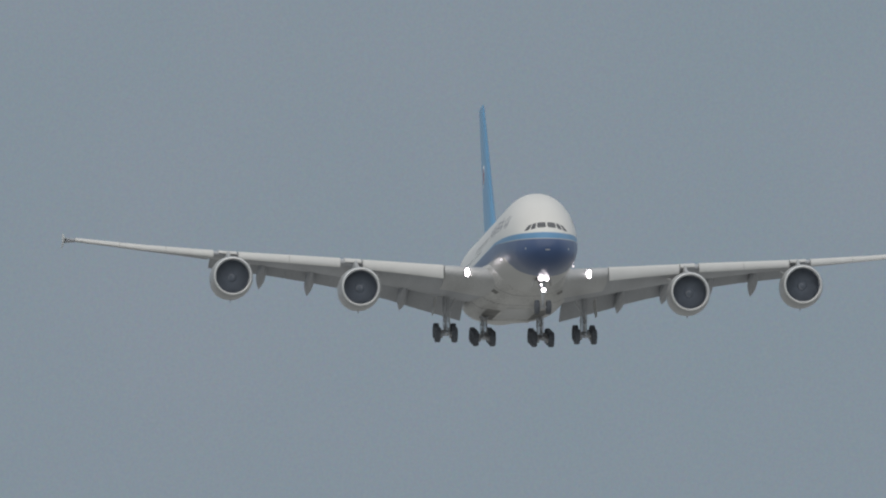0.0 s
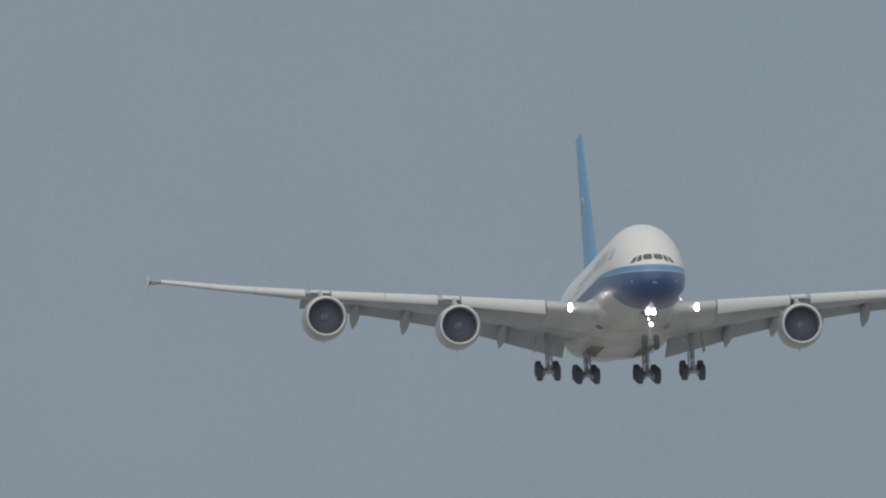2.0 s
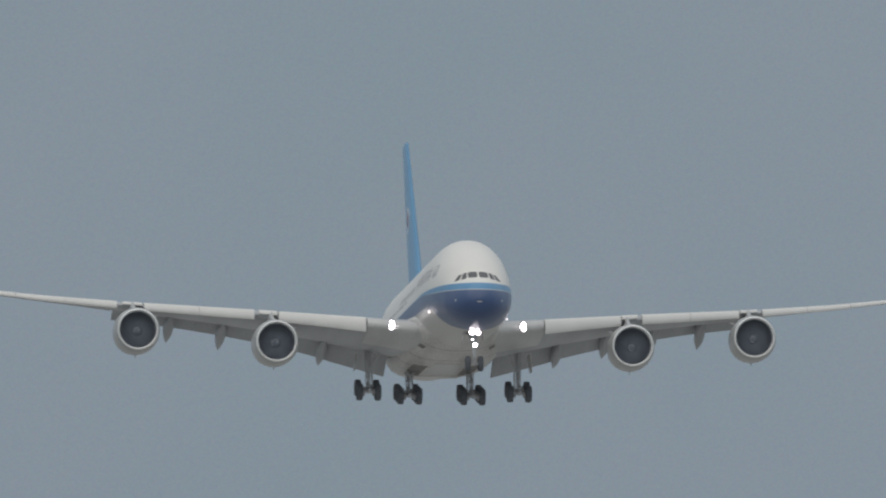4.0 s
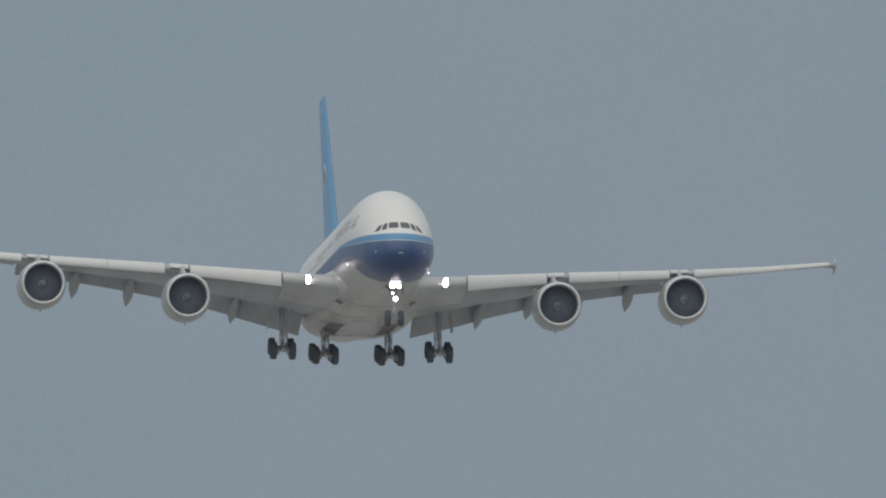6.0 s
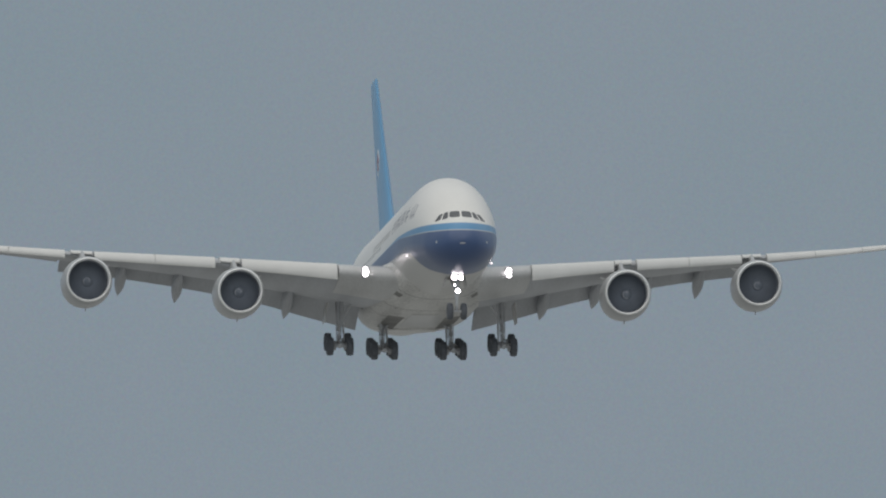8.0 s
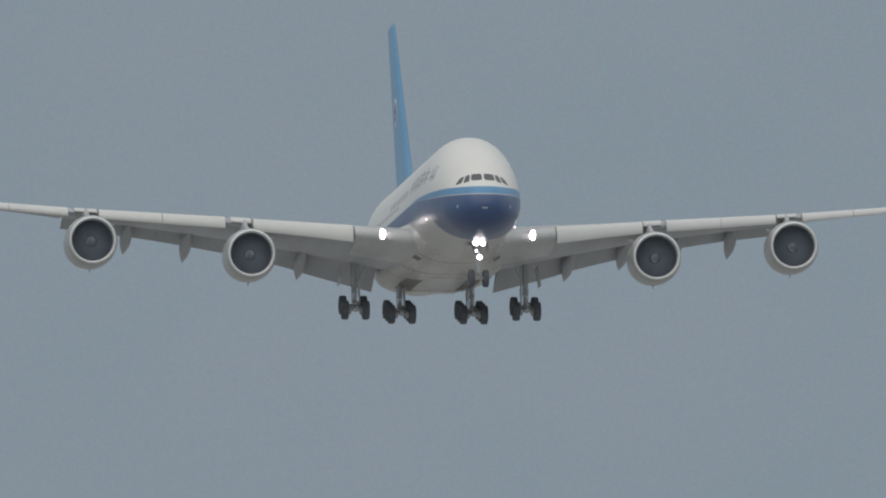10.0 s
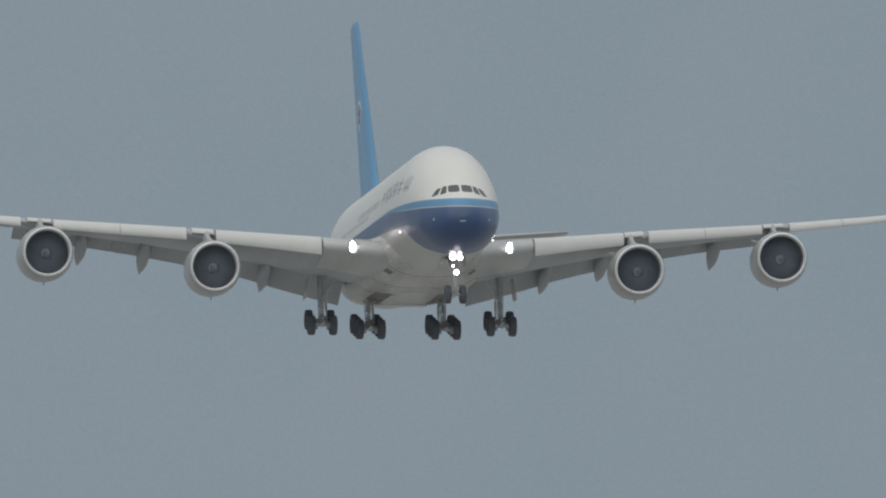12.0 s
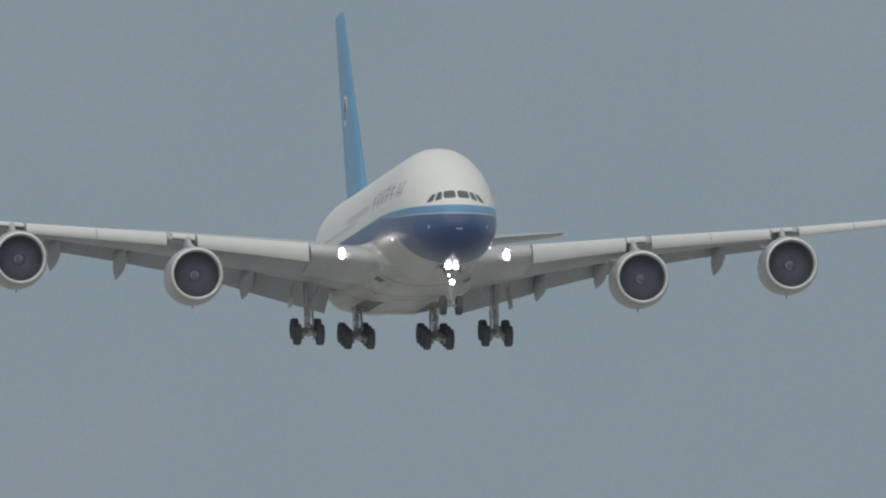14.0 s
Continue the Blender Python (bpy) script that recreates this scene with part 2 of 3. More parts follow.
def sections(table):
    """Smooth interpolation (Catmull-Rom) of rows by their first column."""
    ys = [q[0] for q in table]

    def at(y):
        y = min(max(y, ys[0]), ys[-1])
        i = max(0, min(len(ys) - 2, int(np.searchsorted(ys, y)) - 1))
        h = ys[i + 1] - ys[i]
        u = (y - ys[i]) / h
        out = []
        for k in range(1, len(table[0])):
            p0, p1 = table[i][k], table[i + 1][k]
            m0 = (table[i + 1][k] - table[i - 1][k]) / (ys[i + 1] - ys[i - 1]) if i else (p1 - p0) / h
            m1 = (table[i + 2][k] - table[i][k]) / (ys[i + 2] - ys[i]) if i + 2 < len(ys) else (p1 - p0) / h
            out.append((2 * u**3 - 3 * u**2 + 1) * p0 + (u**3 - 2 * u**2 + u) * h * m0 + (3 * u**2 - 2 * u**3) * p1 + (u**3 - u**2) * h * m1)
        return out

    return at


# ---- the ground ----
bm = bmesh.new()
bmesh.ops.create_grid(bm, x_segments=24, y_segments=24, size=14000)
ground = part("ground", bm, ground_material())
tagged(ground, "pale dry flat airfield ground under the approach path", "ground", kind="structure")

# ---- the airliner: x to its left, y aft from the nose, z up from the level of its wheels at rest ----
airliner = new("airliner")
tagged(airliner, "white and blue four-engined double-deck jet landing with wheels down", "airplane")

HULL = sections([
    (0.0, 4.60, 4.72, 0.06), (0.15, 4.08, 5.30, 0.78), (0.5, 3.58, 5.78, 1.27), (1.0, 3.22, 6.18, 1.67), (1.6, 2.96, 6.55, 2.02),
    (2.4, 2.73, 7.05, 2.36), (3.2, 2.59, 7.62, 2.62), (4.2, 2.48, 8.25, 2.82), (5.5, 2.40, 8.90, 3.03), (7.0, 2.36, 9.50, 3.22),
    (9.0, 2.35, 10.10, 3.38), (11.0, 2.35, 10.50, 3.48), (14.0, 2.35, 10.72, 3.57), (17.0, 2.35, 10.75, 3.57), (32.0, 2.35, 10.75, 3.57),
    (48.0, 2.35, 10.75, 3.57), (54.0, 3.40, 10.75, 3.40), (58.0, 4.60, 10.70, 2.90), (62.0, 5.90, 10.50, 2.25), (66.0, 7.10, 10.10, 1.50),
    (69.0, 7.90, 9.60, 0.85), (70.4, 8.40, 9.10, 0.30),
])


def full(y, s):
    """Fullness of the section: the nose bulges slightly over an ellipse above its widest line."""
    return 1 - lerp(y, [(2.5, 0.0), (5.0, 0.07), (11.0, 0.06), (15.0, 0.0)]) * max(0.0, min(1.0, 2.5 * s))


def hull(y, th):
    """The fuselage skin at y; th from 0 on the +x side over the crown."""
    bot, top, w = HULL(y)
    zw = bot + 0.41 * (top - bot)
    c, s = math.cos(th), math.sin(th)
    return Vector((w * math.copysign(abs(c) ** full(y, s), c), y, zw + s * (top - zw if s > 0 else zw - bot)))


def hull_out(y, th):
    """Outward normal of the skin."""
    d = 0.02
    a = hull(y, th + d) - hull(y, th - d)
    b = hull(y + d, th) - hull(y - d, th)
    nrm = a.cross(b).normalized()
    return nrm if nrm.dot(hull(y, th) - Vector((0, y + 3, 6))) > 0 else -nrm


def nose_point(x, z):
    """Where the line along y at (x, z) meets the nose."""
    lo, hi = 0.0, 30.0
    for _ in range(40):
        y = 0.5 * (lo + hi)
        bot, top, w = HULL(y)
        zw = bot + 0.41 * (top - bot)
        h = (top - zw) if z > zw else (zw - bot)
        if (abs(x) / w) ** (2 / full(y, (z - zw) / h)) + ((z - zw) / h) ** 2 < 1:
            hi = y
        else:
            lo = y
    s = (z - zw) / h
    th = math.atan2(s, math.copysign((abs(x) / w) ** (1 / full(y, s)), x))
    return y, th


ys = [0.0, 0.04, 0.1, 0.2, 0.35] + [0.5 + 0.25 * i for i in range(30)] + [8 + 0.8 * i for i in range(10)] + [16 + 2 * i for i in range(17)] + [49 + 0.9 * i for i in range(24)] + [70.4]
fuselage = part("fuselage", loft([[hull(y, 2 * math.pi * i / 96) for i in range(96)] for y in ys]), LIVERY, airliner, "white upper hull with light-blue stripe and navy chin")


def skin_patch(name, grid, mat, parent, lift=0.012, label=""):
    """A thin plate that follows the skin, from a grid of (y, th)."""
    outer = [[hull(y, th) + hull_out(y, th) * lift for y, th in row] for row in grid]
    inner = [[hull(y, th) - hull_out(y, th) * 0.02 for y, th in row] for row in grid]
    bm = bmesh.new()
    vo = [[bm.verts.new(q) for q in row] for row in outer]
    vi = [[bm.verts.new(q) for q in row] for row in inner]
    r, c = len(grid), len(grid[0])
    for i in range(r - 1):
        for j in range(c - 1):
            bm.faces.new((vo[i][j], vo[i][j + 1], vo[i + 1][j + 1], vo[i + 1][j]))
            bm.faces.new((vi[i][j], vi[i + 1][j], vi[i + 1][j + 1], vi[i][j + 1]))
    rim = [(0, j) for j in range(c)] + [(i, c - 1) for i in range(1, r)] + [(r - 1, j) for j in range(c - 2, -1, -1)] + [(i, 0) for i in range(r - 2, 0, -1)]
    for (i0, j0), (i1, j1) in zip(rim, rim[1:] + rim[:1]):
        bm.faces.new((vo[i0][j0], vi[i0][j0], vi[i1][j1], vo[i1][j1]))
    return part(name, bm, mat, parent, label)


def nose_pane(corners, s):
    """A cockpit pane from four corners (x, z) in front view."""
    corners = [(x, 6.815 + 0.95 * (z - 6.84)) for x, z in corners]
    k = 6
    grid = []
    for i in range(k + 1):
        row = []
        for j in range(k + 1):
            u, v = j / k, i / k
            u, v = 0.5 + (u - 0.5) * (1 - 0.10 * abs(2 * v - 1) ** 4), 0.5 + (v - 0.5) * (1 - 0.10 * abs(2 * u - 1) ** 4)
            a = [corners[0][m] * (1 - u) + corners[1][m] * u for m in (0, 1)]
            b = [corners[3][m] * (1 - u) + corners[2][m] * u for m in (0, 1)]
            row.append(nose_point(s * (a[0] * (1 - v) + b[0] * v), a[1] * (1 - v) + b[1] * v))
        grid.append(row)
    skin_patch("cockpit_window", grid, GLASS, fuselage, 0.012, "dark cockpit pane")


for s in (-1, 1):
    nose_pane([(0.07, 6.58), (0.87, 6.55), (0.79, 7.10), (0.07, 7.15)], s)
    nose_pane([(0.98, 6.50), (1.42, 6.37), (1.16, 7.00), (0.88, 7.08)], s)
    nose_pane([(1.53, 6.38), (1.94, 6.26), (1.54, 6.84), (1.26, 6.95)], s)

# added bright plates that imitate reflections on the curved nose
for x, z, w, h in ((-0.06, 4.42, 0.20, 0.05), (-1.9, 4.62, 0.035, 0.09), (1.9, 4.62, 0.035, 0.09)):
    skin_patch("glint_plate", [[nose_point(x + w * (j - 1), z + h * (i - 1)) for j in range(3)] for i in range(3)], GLINT, fuselage, 0.03, "small bright plate on the nose standing in for a glint")

# belly fairing between the wings
FAIR = sections([
    (12.5, 3.6, 0.6), (14.0, 3.1, 1.5), (16.0, 2.68, 2.5), (18.5, 2.30, 3.4), (22.0, 1.98, 4.2), (27.0, 1.84, 4.48), (33.0, 1.82, 4.5),
    (39.0, 1.88, 4.4), (43.0, 2.08, 3.9), (47.0, 2.4, 3.0), (50.5, 2.75, 1.6),
])


def fair_ex(y):
    """Squareness of the fairing: round in front, boxy between the wheels."""
    return lerp(y, [(14.0, 0.95), (20.0, 0.84), (30.0, 0.60), (36.0, 0.58)])


def fair_mid(y):
    """Height of the fairing's widest line."""
    return lerp(y, [(12.5, 3.7), (20.0, 4.6)])


def fair_ring(y):
    bot, w = FAIR(y)
    zc = fair_mid(y)
    ring = []
    for i in range(96):
        th = 2 * math.pi * i / 96
        c, s = math.cos(th), math.sin(th)
        ex = fair_ex(y)
        ring.append((w * math.copysign(abs(c) ** ex, c), y, zc + math.copysign(abs(s) ** ex, s) * ((zc - bot) if s < 0 else 0.8)))
    return ring


belly = part("belly_fairing", loft([fair_ring(12.5 + 38 * i / 94) for i in range(95)]), BELLY, airliner, "smooth grey wing-to-body fairing")

for s in (-1, 1):
    part("bay_door", slab([(s * 0.12, 38.4, 1.86), (s * 1.9, 38.4, 1.86), (s * 1.9, 41.2, 1.94), (s * 0.12, 41.2, 1.94)], 0.05), BELLY, belly, "closed grey wheel bay door")


def fair_point(y, th, lift):
    """The fairing skin, th downwards from the +x side."""
    bot, w = FAIR(y)
    c, k, ex, zc = math.cos(th), -math.sin(th), fair_ex(y), fair_mid(y)
    q = Vector((w * math.copysign(abs(c) ** ex, c), y, zc + math.copysign(abs(k) ** ex, k) * ((zc - bot) if k < 0 else 0.8)))
    return q + Vector((c, 0, k)) * lift


def fair_strip(name, y0, y1, a0, a1, mat, label="", lift=0.012, n=14):
    """A thin plate on the fairing between two stations and two angles."""
    rings = []
    for y in (y0, 0.5 * (y0 + y1), y1):
        arc = [radians(a0 + (a1 - a0) * i / n) for i in range(n + 1)]
        rings.append([fair_point(y, a, lift) for a in arc] + [fair_point(y, a, -0.05) for a in arc[::-1]])
    return part(name, loft(rings), mat, belly, label)


for y in (19.5, 25.0, 30.6, 40.8):
    fair_strip("panel_seam", y, y + 0.05, 8, 172, SEAM, n=40)
for a in (28, 62, 118, 152):
    fair_strip("panel_seam", 17.5, 33.0, a, a + 0.7, SEAM, n=2)
# no recess is cut: dark plates carry the bays' shade in their colour
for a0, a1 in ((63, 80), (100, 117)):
    fair_strip("bay_shade_plate", 29.6, 38.3, a0, a1, BAY_SHADE, "flat dark plate painted as the shade of a wheel bay")
fair_strip("keel_panel", 27.5, 40.6, 82.5, 97.5, ROOT, "pale keel panel between the wheel bays", 0.03)
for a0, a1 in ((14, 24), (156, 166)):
    fair_strip("bay_shade_plate", 31.4, 35.0, a0, a1, SHADE, "flat dark plate painted as the shade of a wheel bay")
# the intake slots are plates too, their inner shade painted on the skin
for a0, a1 in ((40, 52), (128, 140)):
    fair_strip("inlet_shade_plate", 20.2, 21.2, a0, a1, SHADE, "flat dark plate painted as the shade of an intake slot")

# ---- wings ----
LE = [(2.0, 18.3), (3.57, 19.4), (9.0, 23.6), (14.8, 27.9), (25.7, 35.5), (38.5, 44.9), (39.9, 46.6)]
TE = [(2.0, 38.2), (3.57, 38.4), (13.8, 40.4), (25.7, 44.8), (39.9, 50.3)]
ZTOP = [(2.0, 4.40), (3.57, 4.62), (7.4, 5.13), (16.0, 6.26), (26.0, 7.44), (33.0, 8.42), (39.0, 9.42), (39.9, 9.58)]
SLAT_H = [(2.0, 1.45), (7.35, 1.20), (10.5, 1.02), (14.2, 0.88), (16.0, 0.84), (26.0, 0.66), (33.0, 0.5), (38.5, 0.34), (39.9, 0.2)]
NOSE_H = [(2.0, 1.3), (7.4, 1.05), (16.0, 0.84), (26.0, 0.66), (33.0, 0.5), (38.5, 0.34), (39.9, 0.2)]
ZHINGE = [(2.0, 3.2), (4.0, 3.5), (9.2, 4.6), (14.0, 5.55), (18.0, 6.25), (21.3, 6.8), (25.8, 7.5), (29.0, 8.05), (33.0, 8.62), (39.9, 9.65)]
ZFLAP = [(4.0, 1.65), (5.0, 1.92), (9.2, 3.15), (11.0, 3.75), (14.0, 4.50), (18.0, 5.38), (21.3, 6.02), (26.66, 6.84), (26.68, 7.6), (29.0, 8.0), (33.0, 8.62), (39.9, 9.75)]
TC = [(2.0, 0.135), (10.0, 0.112), (20.0, 0.095), (28.0, 0.075), (39.9, 0.06)]
HINGE = 0.77


def thick(c, t):
    return 5 * t * (0.2969 * math.sqrt(c) - 0.126 * c - 0.3516 * c**2 + 0.2843 * c**3 - 0.1015 * c**4)


def wing_line(x):
    """Leading edge y and z, hinge y and z, full chord."""
    y0, y1 = lerp(x, LE), lerp(x, TE)
    return y0, lerp(x, ZTOP) - 0.5 * lerp(x, NOSE_H), y0 + HINGE * (y1 - y0), lerp(x, ZHINGE), y1 - y0


def box_ring(x, s):
    y0, z0, yh, zh, ch = wing_line(x)
    t = lerp(x, TC)
    cs = [HINGE * (1 - math.cos(math.pi * i / 18)) / 2 for i in range(19)]
    up, dn = [], []
    for c in cs:
        u = c / HINGE
        zc = z0 + (zh - z0) * u
        up.append((s * x, y0 + c * ch, zc + thick(c, t) * ch * 0.95))
        dn.append((s * x, y0 + c * ch, zc - thick(c, t) * ch * 0.95))
    return up + dn[:0:-1]


def trail_ring(x, s, gap=0.05, droop=1.0):
    """A flap or aileron section from the hinge to the trailing edge."""
    y0, z0, yh, zh, ch = wing_line(x)
    y1, z1 = lerp(x, TE), lerp(x, ZFLAP)
    t = lerp(x, TC) * ch * 0.26
    yh, zh = yh + gap, zh - 0.12 * t
    ring = []
    cs = [(1 - math.cos(math.pi * i / 10)) / 2 for i in range(11)]
    prof = [max(0.012 * t, math.sqrt(c) * (1 - c) * 1.5 * t) for c in cs]
    up = [(s * x, yh + (y1 - yh) * c, zh + (z1 - zh) * (c * 0.75 + 0.25 * c * c) + h) for c, h in zip(cs, prof)]
    dn = [(s * x, yh + (y1 - yh) * c, zh + (z1 - zh) * (c * 0.75 + 0.25 * c * c) - 0.5 * h - 0.01) for c, h in zip(cs, prof)]
    return up + dn[::-1]


def slat_ring(x, s):
    """A drooped slat: rounded front, hollow back."""
    y0, z0, yh, zh, ch = wing_line(x)
    h, top = lerp(x, SLAT_H), lerp(x, ZTOP)
    d = 0.085 * ch + 0.35
    outer = [(y0 + d - 0.30, top + 0.06 * h), (y0 + 0.35 * d, top + 0.07 * h), (y0 - 0.10, top), (y0 - 0.42, top - 0.20 * h), (y0 - 0.62, top - 0.45 * h), (y0 - 0.72, top - 0.72 * h), (y0 - 0.74, top - 0.93 * h), (y0 - 0.70, top - 1.05 * h)]
    inner = [(y0 - 0.58, top - 1.06 * h), (y0 - 0.36, top - 0.85 * h), (y0 - 0.12, top - 0.48 * h), (y0 + 0.25 * d, top - 0.16 * h), (y0 + d - 0.32, top + 0.0 * h)]
    return [(s * x, y, z) for y, z in outer + inner]


def root_ring(x, s):
    """The fixed leading edge beside the body: a blunt nose that runs smoothly into the underside."""
    y0, z0, yh, zh, ch = wing_line(x)
    h, top = lerp(x, SLAT_H), lerp(x, ZTOP)
    yn, zn = y0 - 0.74, top - 0.58 * h
    yu, zu = y0 + 0.085 * ch + 0.5, top + 0.07 * h
    yb, zb = y0 + 0.3 * ch, z0 + (zh - z0) * 0.3 / HINGE - thick(0.3, lerp(x, TC)) * ch * 0.95 - 0.008
    ring = []
    for i in range(13):
        a = radians(90 - 7.5 * i)
        ring.append((s * x, yn + (yu - yn) * (1 - math.cos(a)), zn + (zu - zn) * math.sin(a) ** 0.8))
    for i in range(1, 19):
        a = radians(5 * i)
        ring.append((s * x, yn + (yb - yn) * (1 - math.cos(a)), zn - (zn - zb) * math.sin(a)))
    return ring + [(s * x, yb, zb + 0.35), (s * x, yu, zu - 0.35)]


def span(f, x0, x1, n, s):
    return loft([f(x0 + (x1 - x0) * i / n, s) for i in range(n + 1)])


fans = []


def nacelle(x, yi, zi, parent, s):
    """An engine: cowl, bare-metal lip, duct, fan blades, spinner, core and plug."""
    c = (x, yi, zi)
    cowl = part("engine", lathe([(0.10, 1.705), (0.35, 1.785), (0.8, 1.855), (1.5, 1.905), (2.3, 1.915), (3.2, 1.88), (4.2, 1.77), (5.3, 1.56), (5.32, 1.50), (4.6, 1.52), (3.6, 1.50), (1.9, 1.50), (1.88, 1.53), (1.5, 1.62)], 64, "y", c, closed=True), NACELLE, parent, "light grey turbofan nacelle")
    part("intake_lip", lathe([(0.115, 1.71), (0.03, 1.675), (0.0, 1.62), (0.03, 1.575), (0.12, 1.53), (0.30, 1.50), (0.30, 1.53), (0.115, 1.65)], 64, "y", c, closed=True), LIP, cowl, "bright bare-metal intake lip")
    part("intake_duct", lathe([(0.30, 1.498), (0.6, 1.492), (1.0, 1.492), (1.9, 1.492), (1.9, 1.515), (1.0, 1.53), (0.30, 1.53)], 64, "y", c, closed=True), DUCT, cowl, "dark grey intake duct")
    bm, roots = bmesh.new(), []
    for i in range(24):
        turn = Matrix.Rotation(2 * math.pi * i / 24, 3, "Y")
        rings = []
        for r, wide, lead, slant, t0 in ((0.44, 0.36, 0.0, 0.10, 0.3), (0.7, 0.38, 0.06, 0.13, 0.2), (0.95, 0.40, 0.10, 0.16, 0.15), (1.2, 0.43, 0.06, 0.19, 0.12), (1.475, 0.46, -0.02, 0.22, 0.1)):
            rings.append([turn @ Vector((wide * q + lead, slant * k, r)) for q, k in ((-0.5, 1), (0.0, 0.08), (0.5, -1), (0.5, -1 + t0), (0.0, 0.08 + t0), (-0.5, 1 + t0))])
        loft(rings, bm=bm)
        roots.append(rings[0])
    for r0, r1 in zip(roots, roots[1:] + roots[:1]):
        bm.faces.new([bm.verts.new(q) for q in (r0[2], r1[0], r1[5], r0[3])])
    fan = part("fan", bm, TITAN, cowl, "grey fan blades spinning in the intake")
    fan.matrix_basis = Matrix.Translation((x, yi + 1.25, zi))
    fans.append((fan, Vector((x, yi + 1.25, zi))))
    part("fan_disc", lathe([(1.62, 0.3), (1.62, 1.49), (1.72, 1.49), (1.72, 0.3)], 48, "y", c, closed=True), DUCT, cowl, "grey stator disc behind the fan")
    part("spinner", lathe([(0.96, 0.015), (0.99, 0.10), (1.06, 0.24), (1.16, 0.38), (1.28, 0.47), (1.62, 0.49)], 36, "y", c), SPIN, cowl, "conical grey fan spinner")
    swirl = []
    for i in range(15):
        a = 0.32 * i + s * 0.6
        r = 0.10 + 0.017 * i
        yy = yi + lerp(r, [(0.10, 0.99), (0.24, 1.06), (0.38, 1.16)]) - 0.012
        q = Vector((x + r * math.cos(a), yy, zi + r * math.sin(a)))
        o = Vector((math.cos(a), 0, math.sin(a))) * 0.035
        swirl.append([q - o, q + o, q + o + Vector((0, 0.03, 0)), q - o + Vector((0, 0.03, 0))])
    part("spinner_mark", loft(swirl), MARK, cowl, "pale swirl painted on the spinner")
    part("core_cowl", lathe([(4.2, 1.05), (5.2, 1.02), (6.4, 0.80), (7.3, 0.62), (7.32, 0.56), (5.0, 0.6)], 40, "y", c, closed=True), HOT, cowl, "brownish hot-section cowl")
    part("exhaust_plug", lathe([(6.6, 0.42), (7.3, 0.36), (8.0, 0.2), (8.5, 0.04)], 28, "y", c), HOT, cowl, "conical exhaust plug")
    part("drain_mast", slab([(x, yi + 2.6, zi - 1.88), (x, yi + 3.1, zi - 1.88), (x, yi + 3.1, zi - 2.11), (x, yi + 2.85, zi - 2.11)], 0.06), NACELLE, cowl)
    a = radians(90 + s * 52)
    ex, ez = math.cos(a), math.sin(a)
    part("strake", slab([(x + ex * r, yi + yy, zi + ez * r) for r, yy in ((1.86, 1.3), (1.9, 3.0), (2.3, 2.9), (2.25, 2.4))], 0.05), NACELLE, cowl)
    # pylon up to the wing
    ax = abs(x)
    y0, z0, yh, zh, ch = wing_line(ax)
    rings = []
    for zf, ya, yb, w in ((zi + 1.55, yi + 1.5, yi + 6.6, 0.30), (zi + 1.98, yi + 1.9, yi + 8.0, 0.30), (z0 - 0.35, y0 - 1.9, y0 + 5.5, 0.30), (z0 + 0.15, y0 - 0.75, y0 + 7.0, 0.27), (z0 + 0.42, y0 + 0.2, y0 + 6.0, 0.2)):
        ring = []
        for i in range(20):
            a = 2 * math.pi * i / 20
            ring.append((x + w * math.sin(a), 0.5 * (ya + yb) - 0.5 * (yb - ya) * math.copysign(abs(math.cos(a)) ** 0.7, math.cos(a)), zf))
        rings.append(ring)
    part("pylon", loft(rings), NACELLE, cowl, "light grey engine pylon")
    return cowl


def fairing(x, s, drop, parent):
    """A canoe-shaped flap track fairing under the flap."""
    y0, z0, yh, zh, ch = wing_line(x)
    y1 = lerp(x, TE)
    zt = lerp(x, ZFLAP)
    ya, yb = yh - 2.8, y1 + 0.3
    za, zb = zh - 0.45, drop
    rings = []
    for u, r, up in ((0.0, 0.04, 0.0), (0.08, 0.18, 0.0), (0.25, 0.38, 0.0), (0.5, 0.50, 0.2), (0.68, 0.46, 0.4), (0.80, 0.34, 0.5), (0.90, 0.19, 0.4), (0.97, 0.07, 0.25), (1.0, 0.02, 0.15)):
        zz = za + (zb - za) * (0.35 * u + 0.65 * u * u)
        rings.append([(s * x + r * 0.85 * math.cos(2 * math.pi * i / 18), ya + (yb - ya) * u, zz + (r * 1.5 + up) * max(0, math.sin(2 * math.pi * i / 18)) + r * 1.1 * min(0, math.sin(2 * math.pi * i / 18))) for i in range(18)])
    part("flap_track_fairing", loft(rings), FLAP, parent, "pointed grey flap track fairing")


